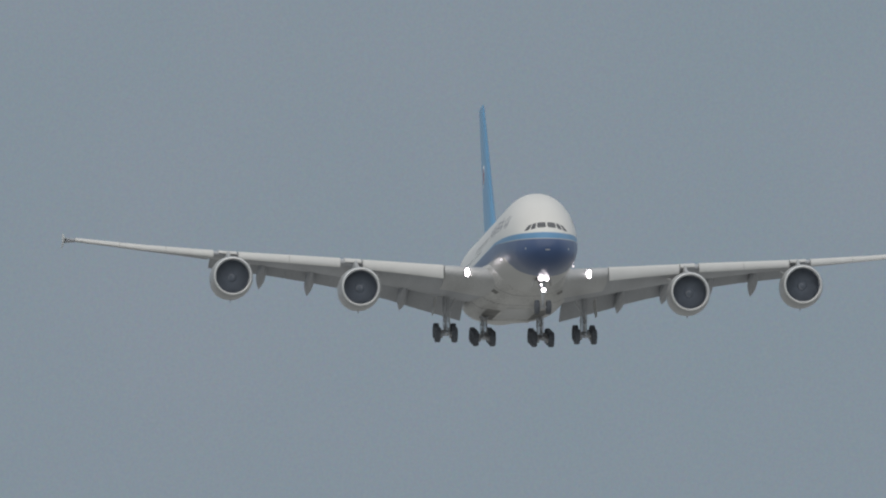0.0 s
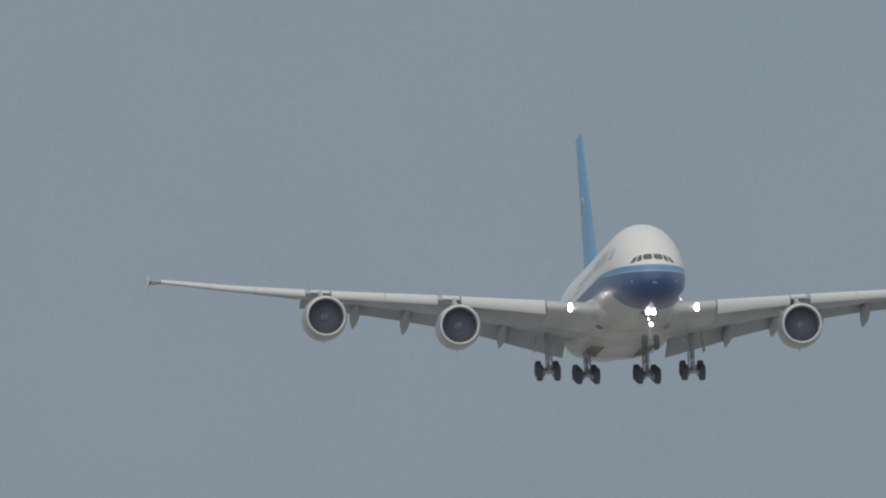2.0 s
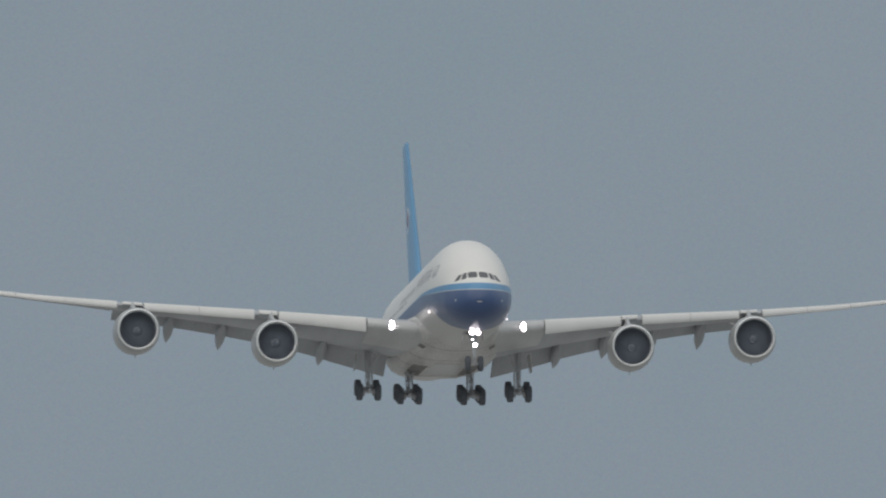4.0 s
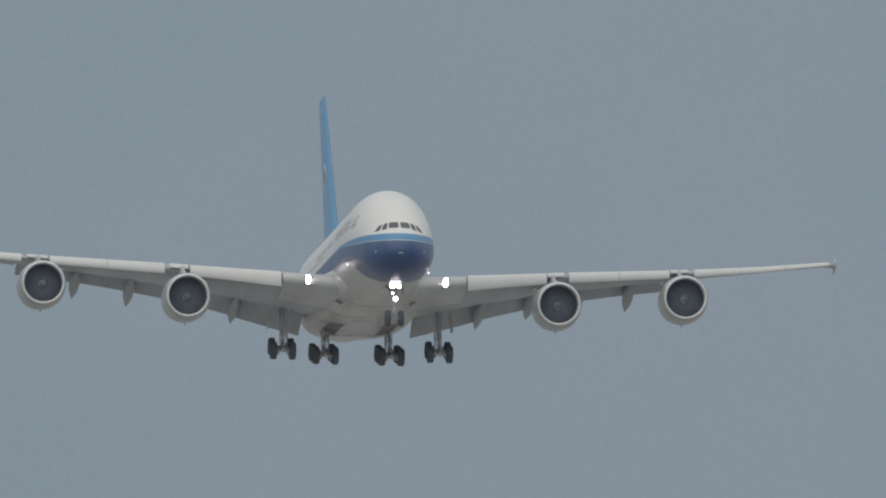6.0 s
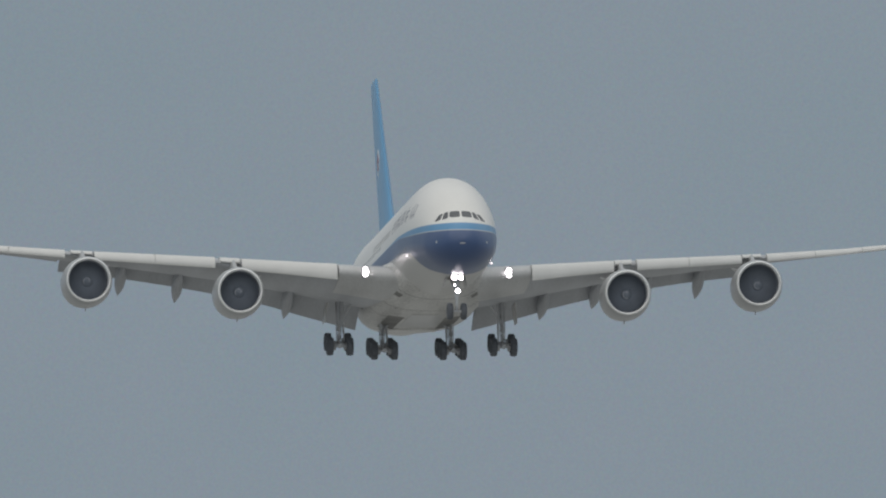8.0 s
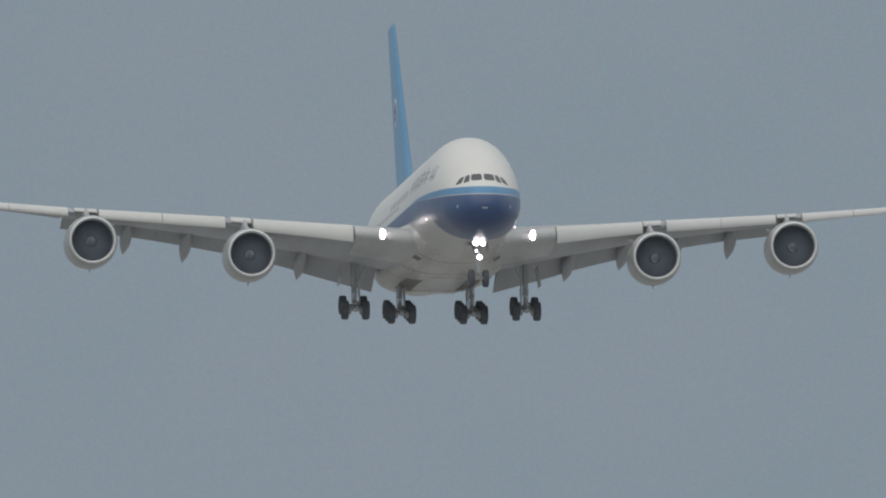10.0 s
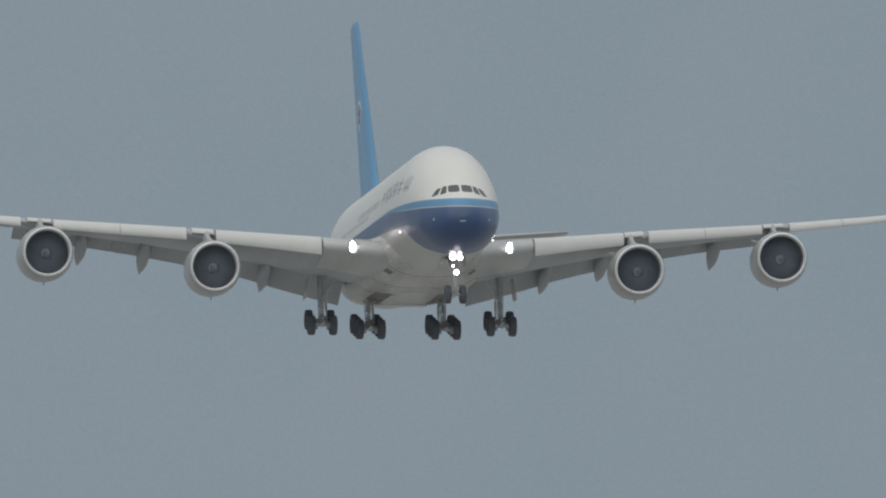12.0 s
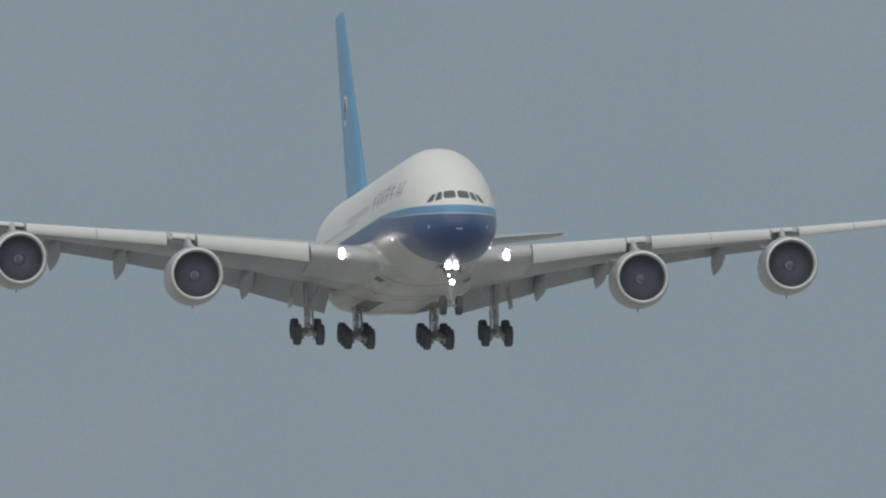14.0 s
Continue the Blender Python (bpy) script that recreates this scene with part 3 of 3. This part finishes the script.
def wing(s):
    xs = [2.0, 2.8, 3.57, 5, 7, 9, 11.5, 14, 16.5, 20, 24, 28, 32, 36, 38.5, 39.3]
    w = part("wing", loft([box_ring(x, s) for x in xs]), WING, airliner, "long swept grey wing with drooped flaps")
    # fixed drooped nose beside the body, then slats with gaps at the pylons
    part("leading_edge", span(root_ring, 1.8, 7.30, 8, s), ROOT, w, "light fixed leading edge at the wing root")
    for x0, x1 in ((7.42, 14.20), (16.12, 20.40), (20.43, 24.75), (26.88, 30.90), (30.93, 34.80), (34.83, 38.6)):
        part("slat", span(slat_ring, x0, x1, 4, s), SLAT, w, "extended off-white leading-edge slat")
    for x0, x1 in ((14.32, 15.72), (24.88, 26.42)):
        part("pylon_slat", loft([[(q[0], q[1] + 0.45, (q[2] - lerp(abs(q[0]), ZTOP)) * 0.48 + lerp(abs(q[0]), ZTOP) + 0.06) for q in slat_ring(x, s)] for x in (x0, 0.5 * (x0 + x1), x1)]), SLAT, w, "short slat over the engine pylon")
    for x0, x1 in ((4.45, 13.7), (13.75, 19.93), (19.95, 26.6)):
        part("flap", span(trail_ring, x0, x1, 6, s), FLAP, w, "lowered grey trailing-edge flap")
    for x0, x1 in ((26.7, 30.6), (30.66, 34.4), (34.30, 38.3)):
        part("aileron", span(trail_ring, x0, x1, 4, s), FLAP, w)
    part("wing_tip", loft([box_ring(38.3, s)[:]] + [[(s * x, q[1] + (x - 38.3) * 0.9, q[2] + 0.02) for q in box_ring(38.3, s)] for x in (39.3,)]), WING, w)
    yt, zt = 46.3, lerp(39.4, ZTOP) - 0.05
    part("wing_fence", slab([(s * 39.4, yt, zt), (s * 39.44, yt + 2.3, zt + 0.64), (s * 39.44, yt + 3.0, zt + 0.66), (s * 39.4, yt + 3.3, zt), (s * 39.46, yt + 3.0, zt - 0.66), (s * 39.46, yt + 2.4, zt - 0.64)], 0.06), SLAT, w, "arrow-shaped wing tip fence")
    for x, z in ((9.8, 2.75), (13.9, 3.72), (17.95, 4.15), (22.15, 4.85)):
        fairing(x, s, z, w)
    # root landing lamp behind its glass
    y0, z0, yh, zh, ch = wing_line(5.45)
    for dx, dz, r in ((0.02 * s, 0.20, 0.165), (-0.01 * s, 0.0, 0.205), (0.015 * s, -0.20, 0.165)):
        part("landing_light", lathe([(0.0, 0.02), (0.03, r * 0.6), (0.08, r * 0.95), (0.10, r)], 24, "y", (s * 5.45 + dx, y0 - 0.95, 4.30 + dz)), LAMP, w, "lit landing lamp in the wing root")
    well = part("lamp_well", lathe([(0.09, 0.02), (0.085, 0.28), (0.06, 0.31), (0.60, 0.32), (0.60, 0.02)], 28, "y", (s * 5.45, y0 - 0.95, 4.30)), CASE, w, "grey rim round the landing lamps")
    for v in well.data.vertices:
        v.co.z = 4.30 + 1.5 * (v.co.z - 4.30)
    nacelle(s * 14.76, 22.25, 3.06, airliner, s)
    nacelle(s * 25.61, 29.80, 4.62, airliner, s)
    return w


for s in (-1, 1):
    wing(s)


# ---- tail ----
def blade_ring(le, te, z, t, n=10):
    """A symmetric upright section."""
    cs = [(1 - math.cos(math.pi * i / n)) / 2 for i in range(n + 1)]
    ch = te - le
    a = [(thick(c, t) * ch, le + c * ch, z) for c in cs]
    return a + [(-x, y, zz) for x, y, zz in a[-2:0:-1]]


def fin_edges(z):
    return lerp(z, [(9.6, 50.0), (10.6, 52.2), (12.5, 54.6), (24.1, 66.0)]), lerp(z, [(9.6, 62.8), (24.1, 70.4)])


rings = []
for z in (9.6, 10.6, 11.5, 12.5, 15, 18, 21, 23.6, 23.95, 24.1):
    le, te = fin_edges(z)
    k = 1.0 if z < 23.7 else 0.85 if z < 24 else 0.45
    cut = le + (te - le) * 0.70
    ring = blade_ring(le, te, z, 0.075 * k)
    rings.append([(x, min(y, cut), zz) for x, y, zz in ring])
fin = part("tail_fin", loft(rings), FIN, airliner, "tall light-blue tail fin")
for z0, z1 in ((10.9, 17.0), (17.04, 23.95)):
    rings = []
    for i in range(6):
        z = z0 + (z1 - z0) * i / 5
        le, te = fin_edges(z)
        ya = le + (te - le) * 0.705
        h = thick(0.71, 0.075) * (te - le) * 0.96
        rings.append([(h, ya, z), (h * 0.5, 0.5 * (ya + te), z), (0.02, te, z), (-0.02, te, z), (-h * 0.5, 0.5 * (ya + te), z), (-h, ya, z)])
    part("rudder", loft(rings), FIN, fin, "light-blue rudder panel")
for s in (-1, 1):
    zc = 17.15
    le, te = fin_edges(zc)
    yc = le + (te - le) * 0.44

    def on_fin(y, z, lift):
        a, b = fin_edges(z)
        c = min(max((y - a) / (b - a), 0.02), 0.98)
        return Vector((s * (thick(c, 0.075) * (b - a) + lift), y, z))

    def disc(r0, r1, mat, lift, name, label):
        steps = 40
        bm = bmesh.new()
        rows = [[bm.verts.new(on_fin(yc + r * math.cos(2 * math.pi * i / steps), zc + r * math.sin(2 * math.pi * i / steps), q)) for i in range(steps)] for r, q in ((r0, -0.02), (r0, lift), (r1, lift), (r1, -0.02))]
        for u, v in zip(rows, rows[1:] + rows[:1]):
            for i in range(steps):
                j = (i + 1) % steps
                bm.faces.new((u[i], u[j], v[j], v[i]))
        part(name, bm, mat, fin, label)

    disc(0.86, 1.06, EMBLEM, 0.015, "emblem_ring", "white emblem ring")
    for i in range(5):
        a0 = 2 * math.pi * i / 5 + 0.3
        bm = bmesh.new()
        ring_o, ring_i = [], []
        for k in range(14):
            b = 2 * math.pi * k / 14
            r, w = 0.45 + 0.28 * math.cos(b), 0.21 * math.sin(b)
            y, z = yc + r * math.cos(a0) - w * math.sin(a0), zc + r * math.sin(a0) + w * math.cos(a0)
            ring_o.append(on_fin(y, z, 0.02))
            ring_i.append(on_fin(y, z, -0.03))
        part("emblem_petal", loft([ring_i, ring_o], bm=bm), RED, fin, "red emblem petal")


def tailplane(s):
    rings, back = [], []
    for x in (0.8, 2.0, 4, 7, 10, 13, 14.6, 15.1):
        le = lerp(x, [(0.8, 57.0), (15.1, 67.9)])
        te = lerp(x, [(0.8, 67.4), (15.1, 71.6)])
        z = 7.52 + 0.135 * x
        k = 1.0 if x < 14 else 0.6
        r = blade_ring(le, te, 0, 0.085 * k)
        cut = le + (te - le) * 0.72
        rings.append([(s * x, min(q[1], cut), z + q[0]) for q in r])
        h = thick(0.73, 0.1) * (te - le) * k
        back.append([(s * x, cut + 0.03, z + h), (s * x, te, z + 0.015), (s * x, te, z - 0.015), (s * x, cut + 0.03, z - h)])
    t = part("tailplane", loft(rings), NACELLE, airliner, "pale grey horizontal tailplane")
    part("elevator", loft(back[1:4]), FLAP, t)
    part("elevator", loft(back[3:7]), FLAP, t)


for s in (-1, 1):
    tailplane(s)


# ---- landing gear ----
def wheel(x, y, z, r, w, parent):
    h = w / 2
    prof = [(-h * 0.55, r * 0.56), (-h * 0.85, r * 0.62), (-h, r * 0.76), (-h * 0.92, r * 0.90), (-h * 0.68, r * 0.98), (-h * 0.3, r), (h * 0.3, r), (h * 0.68, r * 0.98), (h * 0.92, r * 0.90), (h, r * 0.76), (h * 0.85, r * 0.62), (h * 0.55, r * 0.56)]
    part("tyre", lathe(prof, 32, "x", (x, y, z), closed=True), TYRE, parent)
    part("wheel_hub", lathe([(-h * 0.5, 0.1), (-h * 0.45, r * 0.50), (-h * 0.6, r * 0.58), (h * 0.6, r * 0.58), (h * 0.45, r * 0.50), (h * 0.5, 0.1)], 24, "x", (x, y, z)), HUB, parent)


def main_gear(x, y, z, top, rows, name, lean, label, doors):
    bm = rod((x, y, z + 0.15), (x, y, z + 1.25), 0.115)
    rod((x, y, z + 1.05), (x, y + lean * 0.4, z + 1.6), 0.135, bm)
    rod((x, y + lean * 0.4, z + 1.55), (x, y + lean, top), 0.15, bm)
    rod((x, y, z + 1.02), (x, y, z + 1.12), 0.165, bm)
    leg = part(name, bm, GEAR, airliner, label)
    part("oleo", rod((x, y, z + 0.5), (x, y, z + 1.04), 0.122), CHROME, leg, "bright sliding tube")
    tilt = -0.30 if len(rows) == 2 else -0.19
    beam = rod((x, rows[0] - 0.15, z + tilt * (y - rows[0])), (x, rows[-1] + 0.15, z - tilt * (rows[-1] - y)), 0.17)
    part("bogie_beam", beam, GEAR, leg)
    for yy in rows:
        zz = z - tilt * (yy - y)
        part("axle", rod((x - 0.72, yy, zz), (x + 0.72, yy, zz), 0.09), GEAR, leg)
        for q in (-1, 1):
            wheel(x + q * 0.76, yy, zz, 0.70, 0.53, leg)
            part("brake_pack", lathe([(-0.12, 0.12), (-0.12, 0.3), (0.12, 0.3), (0.12, 0.12)], 20, "x", (x + q * 0.43, yy, zz)), HUB, leg)
    part("torque_link", slab([(x - 0.14, y - 0.2, z + 0.35), (x + 0.14, y - 0.2, z + 0.35), (x + 0.06, y - 0.55, z + 0.85), (x - 0.06, y - 0.55, z + 0.85)], 0.07), GEAR, leg)
    part("torque_link", slab([(x - 0.06, y - 0.55, z + 0.85), (x + 0.06, y - 0.55, z + 0.85), (x + 0.14, y - 0.22, z + 1.35), (x - 0.14, y - 0.22, z + 1.35)], 0.07), GEAR, leg)
    for q in (-1, 1):
        part("hydraulic_line", rod((x + q * 0.17, y - 0.12, z + 0.3), (x + q * 0.22, y + lean * 0.8, top - 0.2), 0.03, steps=8), GEAR, leg)
    sx = 1 if x > 0 else -1
    part("pitch_trimmer", rod((x - sx * 0.36, y - 0.35, z + 0.25), (x - sx * 0.33, y + 0.1, top), 0.06, steps=10), GEAR, leg)
    part("trimmer_sleeve", rod((x - sx * 0.347, y - 0.18, z + 0.85), (x - sx * 0.337, y + 0.06, z + 1.5), 0.085, steps=10), GEAR, leg)
    part("side_brace", rod((x, y + lean * 0.4, z + 1.5), (x - sx * 1.3, y - 0.2, top + 0.2), 0.10), GEAR, leg)
    part("drag_brace", rod((x, y + lean * 0.3, z + 1.4), (x, y + 1.9, top + 0.2), 0.10), GEAR, leg)
    for corners in doors:
        part("gear_door", slab(corners, 0.07), BELLY, leg, "open grey wheel bay door")
    return leg


for s in (-1, 1):
    main_gear(s * 6.26, 32.9, 0.10, 3.6, (32.05, 33.75), "wing_gear", 0.35, "four-wheel bogie leg under the wing", [
        [(s * 7.15, 32.0, 3.3), (s * 7.15, 34.6, 3.25), (s * 7.35, 34.3, 1.75), (s * 7.35, 32.5, 1.75)],
    ])
    main_gear(s * 2.63, 36.1, 0.10, 2.3, (34.4, 36.1, 37.8), "body_gear", 0.25, "six-wheel bogie leg under the belly", [
    ])

# patch on the closed hull; the nose bay's shade is its dark colour
skin_patch("nose_bay_shade_patch", [[(4.3 + 0.5 * i, radians(270 + d)) for d in (-11, -5, 0, 5, 11)] for i in range(7)], SHADE, fuselage, 0.012, "flat dark patch painted as the shaded nose wheel bay")
bm = rod((0, 5.25, -0.15), (0, 5.25, 0.9), 0.11)
rod((0, 5.25, 0.8), (0, 5.05, 3.0), 0.16, bm)
nose_gear = part("nose_gear", bm, STEEL, airliner, "twin-wheel nose leg with lit lamps")
part("oleo", rod((0, 5.25, 0.1), (0, 5.25, 0.95), 0.095), CHROME, nose_gear, "bright sliding tube")
part("axle", rod((-0.5, 5.25, -0.22), (0.5, 5.25, -0.22), 0.09), STEEL, nose_gear)
for s in (-1, 1):
    wheel(s * 0.52, 5.25, -0.22, 0.635, 0.44, nose_gear)
    part("drag_brace", rod((s * 0.12, 5.2, 1.3), (s * 0.4, 7.2, 2.8), 0.07), STEEL, nose_gear)
    part("gear_door", slab([(s * 0.66, 5.5, 2.5), (s * 0.66, 7.6, 2.5), (s * 0.86, 7.5, 1.7), (s * 0.86, 5.7, 1.75)], 0.06), BELLY, nose_gear, "open nose wheel bay door")
part("torque_link", slab([(-0.1, 5.0, 0.1), (0.1, 5.0, 0.1), (0.05, 4.75, 0.5), (-0.05, 4.75, 0.5)], 0.06), STEEL, nose_gear)
for x, z, r in ((-0.22, 2.34, 0.235), (0.28, 2.28, 0.18), (0.03, 1.28, 0.18), (-0.2, 1.72, 0.075)):
    lamp = part("taxi_light", lathe([(0.0, 0.02), (0.02, r * 0.86), (0.06, r)], 24, "y", (x, 4.72, z)), LAMP, nose_gear, "lit round lamp on the nose leg")
    part("lamp_housing", lathe([(0.045, r), (0.035, r + 0.03), (0.25, r + 0.02), (0.36, r * 0.5), (0.36, 0.02), (0.2, 0.02)], 24, "y", (x, 4.72, z)), CASE, nose_gear)
    part("lamp_bracket", rod((x, 5.05, z), (0, 5.2, z), 0.05, steps=8), STEEL, nose_gear)
for s in (-1, 1):
    th = -0.52 if s > 0 else math.pi + 0.35
    q, o = hull(9.6, th), hull_out(9.6, th)
    place = q + o * 0.14
    lamp = part("scan_light", lathe([(-0.025, 0.02), (-0.02, 0.065), (0.0, 0.082)], 18, "y", tuple(place)), LAMP_SMALL, fuselage, "small lit lamp on the lower hull side")
    part("lamp_housing", lathe([(0.003, 0.082), (-0.01, 0.095), (0.20, 0.095), (0.42, 0.05), (0.42, 0.02)], 18, "y", tuple(place)), CASE, lamp)

# ---- hull markings: name blocks as plain bars, and the two rows of cabin windows ----
random.seed(7)


def bar(side, y0, y1, z0, z1, mat, name):
    """A painted bar on the hull's side."""
    def th(y, z):
        bot, top, w = HULL(y)
        zw = bot + 0.41 * (top - bot)
        a = math.asin(min(0.98, (z - zw) / (top - zw)))
        return a if side > 0 else math.pi - a
    skin_patch(name, [[(y, th(y, z)) for y in (y0, 0.5 * (y0 + y1), y1)] for z in (z0, 0.5 * (z0 + z1), z1)], mat, fuselage, 0.010)


for side in (-1, 1):
    for k in range(6):
        ya = 7.7 + 2.25 * k
        strokes = [(0.0, 0.05, 0.18, 1.0), (0.65, 0.0, 0.18, 1.15), (1.3, 0.1, 0.18, 0.9), (0.1, 0.25 + 0.08 * (k % 3), 1.3, 0.12), (0.1, 0.85 - 0.1 * (k % 2), 1.3, 0.12)]
        for dy, dz, ly, lz in strokes[k % 2:] if k % 3 else strokes[:4]:
            bar(side, ya + dy, ya + dy + ly, 7.08 + dz, 7.08 + dz + lz, INK, "name_bar")
    # the smaller second line of the name, farther aft
    for k in range(14):
        bar(side, 22.2 + 0.95 * k, 22.2 + 0.95 * k + (0.6 if k % 4 else 0.35), 7.25, 7.25 + 0.5, INK_PALE, "name_bar")
win = None
for side in (-1, 1):
    for z, ya, yb in ((4.95, 10.0, 46.0), (7.0, 28.5, 50.0)):
        for k in range(int((yb - ya) / 0.8)):
            y = ya + 0.8 * k
            bot, top, w = HULL(y)
            zw = bot + 0.41 * (top - bot)
            a = math.asin((z - zw) / ((top - zw) if z > zw else (zw - bot)))
            a = a if side > 0 else math.pi - a
            if win is None:
                bm = bmesh.new()
                ring = [(0.115 * math.copysign(abs(math.cos(b)) ** 0.6, math.cos(b)), 0.165 * math.copysign(abs(math.sin(b)) ** 0.6, math.sin(b))) for b in [2 * math.pi * i / 12 for i in range(12)]]
                loft([[(u, v, -0.03) for u, v in ring], [(u, v, 0.008) for u, v in ring]], bm=bm)
                ob = part("cabin_window", bm, CABIN, fuselage)
                win = ob.data
            else:
                ob = new("cabin_window", win)
                ob.parent = fuselage
            nrm = hull_out(y, a)
            ux = Vector((0, 1, 0))
            uy = nrm.cross(ux).normalized()
            m = Matrix((ux, uy, nrm)).transposed().to_4x4()
            m.translation = hull(y, a)
            ob.matrix_basis = m

# ---- the bird that crosses the view ----
bird = new("bird")
tagged(bird, "small dark brown bird flapping past in mid air", "bird")
body_prof = [(-0.115, 0.005), (-0.10, 0.019), (-0.085, 0.026), (-0.07, 0.027), (-0.045, 0.036), (-0.01, 0.043), (0.03, 0.040), (0.07, 0.028), (0.10, 0.016), (0.115, 0.008)]
bird_body = part("bird_body", lathe(body_prof, 20, "y"), FEATHER_PALE, bird, "rounded pale-brown body")
part("beak", lathe([(-0.135, 0.001), (-0.122, 0.004), (-0.112, 0.006)], 10, "y"), DARK, bird_body)
part("tail_feathers", slab([(-0.012, 0.09, 0.0), (0.012, 0.09, 0.0), (0.035, 0.165, 0.008), (0.0, 0.155, 0.006), (-0.035, 0.165, 0.008)], 0.006), FEATHER_PALE, bird_body)


def bird_wing(s):
    rings = []
    for u, le, ch, t in ((0.0, -0.050, 0.115, 0.024), (0.35, -0.062, 0.125, 0.016), (0.6, -0.056, 0.108, 0.010), (0.8, -0.036, 0.085, 0.006), (0.94, 0.0, 0.065, 0.004), (1.0, 0.035, 0.03, 0.003)):
        le, ch = le - 0.012, ch * 1.25
        x = s * (0.012 + 0.185 * u)
        rings.append([(x, le, 0), (x, le + 0.3 * ch, t), (x, le + ch, 0.0), (x, le + 0.3 * ch, -t * 0.5)])
    return part("bird_wing", loft(rings), FEATHER, bird, "pointed dark flight feathers")


bird_wings = [(s, bird_wing(s)) for s in (-1, 1)]


# ---- what moves ----
# seconds, yaw, pitch (nose up) and roll of the airliner in degrees
TURNS = [
    (0.0, -0.828, 1.597, 0.496), (0.5, -0.812, 1.628, 0.514), (1.0, -0.788, 1.661, 0.29), (1.5, -0.792, 1.695, -0.266),
    (2.0, -0.827, 1.704, -0.595), (2.5, -0.886, 1.79, -0.547), (3.0, -0.961, 1.536, -0.089), (3.5, -1.092, 1.403, 0.275),
    (4.0, -1.17, 1.286, 0.364), (4.2, -1.184, 1.267, 0.413), (6.3, -1.22, 1.909, 0.973), (6.5, -1.228, 1.896, 0.963),
    (7.0, -1.289, 1.896, 0.546), (7.5, -1.363, 1.868, -0.073), (7.7, -1.374, 1.846, -0.108), (9.8, -1.609, 0.986, -0.003),
    (10.0, -1.618, 0.965, 0.02), (10.5, -1.564, 0.87, -0.121), (11.0, -1.484, 0.743, -0.168), (11.5, -1.422, 0.618, 0.017),
    (12.0, -1.377, 0.519, -0.042), (12.5, -1.37, 0.426, -0.106), (13.0, -1.369, 0.326, -0.097), (13.5, -1.404, 0.165, -0.138),
    (14.0, -1.446, 0.041, -0.085),
]


def attitude(t, yaw, pitch, roll):
    place = Matrix.Translation((385.695 + 0.0939 * t, 3648.155 - 70.0 * t, 259.118 - 3.69714 * t))
    return place @ Matrix.Rotation(radians(yaw), 4, "Z") @ Matrix.Rotation(radians(-pitch), 4, "X") @ Matrix.Rotation(radians(roll), 4, "Y")


def motions():
    walk(airliner, [(t, attitude(t, *turn)) for t, *turn in TURNS])
    for ob, hub in fans:
        walk(ob, [(i / FPS, Matrix.Translation(hub) @ Matrix.Rotation(radians(88.5 * i), 4, "Y")) for i in range(14 * FPS + 1)])
    start, speed = Vector((35.16, 297.10, 24.158)), Vector((-13.45, -14.0, 1.42))
    # seconds, side step and rise off the straight line, pitch and heading
    flight = [(0.0, 0, 0, -16, -10), (3.4, 0, 0, -17, -8), (3.5, 0, -0.008, -17, -9), (3.6, -0.022, -0.124, -14, -38), (3.7, -0.098, 0.004, -11, -27), (3.8, -0.15, -0.097, -14, -25), (3.9, -0.16, -0.05, -18, -36), (14.0, -0.13, 0, -15, -40)]
    walk(bird, [(t, Matrix.Translation(start + speed * (t - 3.5) + Vector((dx, 0, dz))) @ pose(0, 0, 0, pitch, 0, turn)) for t, dx, dz, pitch, turn in flight])
    beats = [(0.1 * i, 38 * math.cos(2.2 * i), 0) for i in range(34)] + [(3.4, 52, 0), (3.5, 56, 0), (3.6, 38, 10), (3.7, 12, 86), (3.8, 10, 86), (3.9, 10, 30)]
    beats += [(0.1 * i, 38 * math.cos(2.2 * i), 0) for i in range(40, 141)]
    for s, ob in bird_wings:
        walk(ob, [(t, pose(0, 0, -0.014, 0, -s * lift, 0) @ pose(0, 0, 0, 0, 0, s * fold)) for t, lift, fold in beats])


motions()
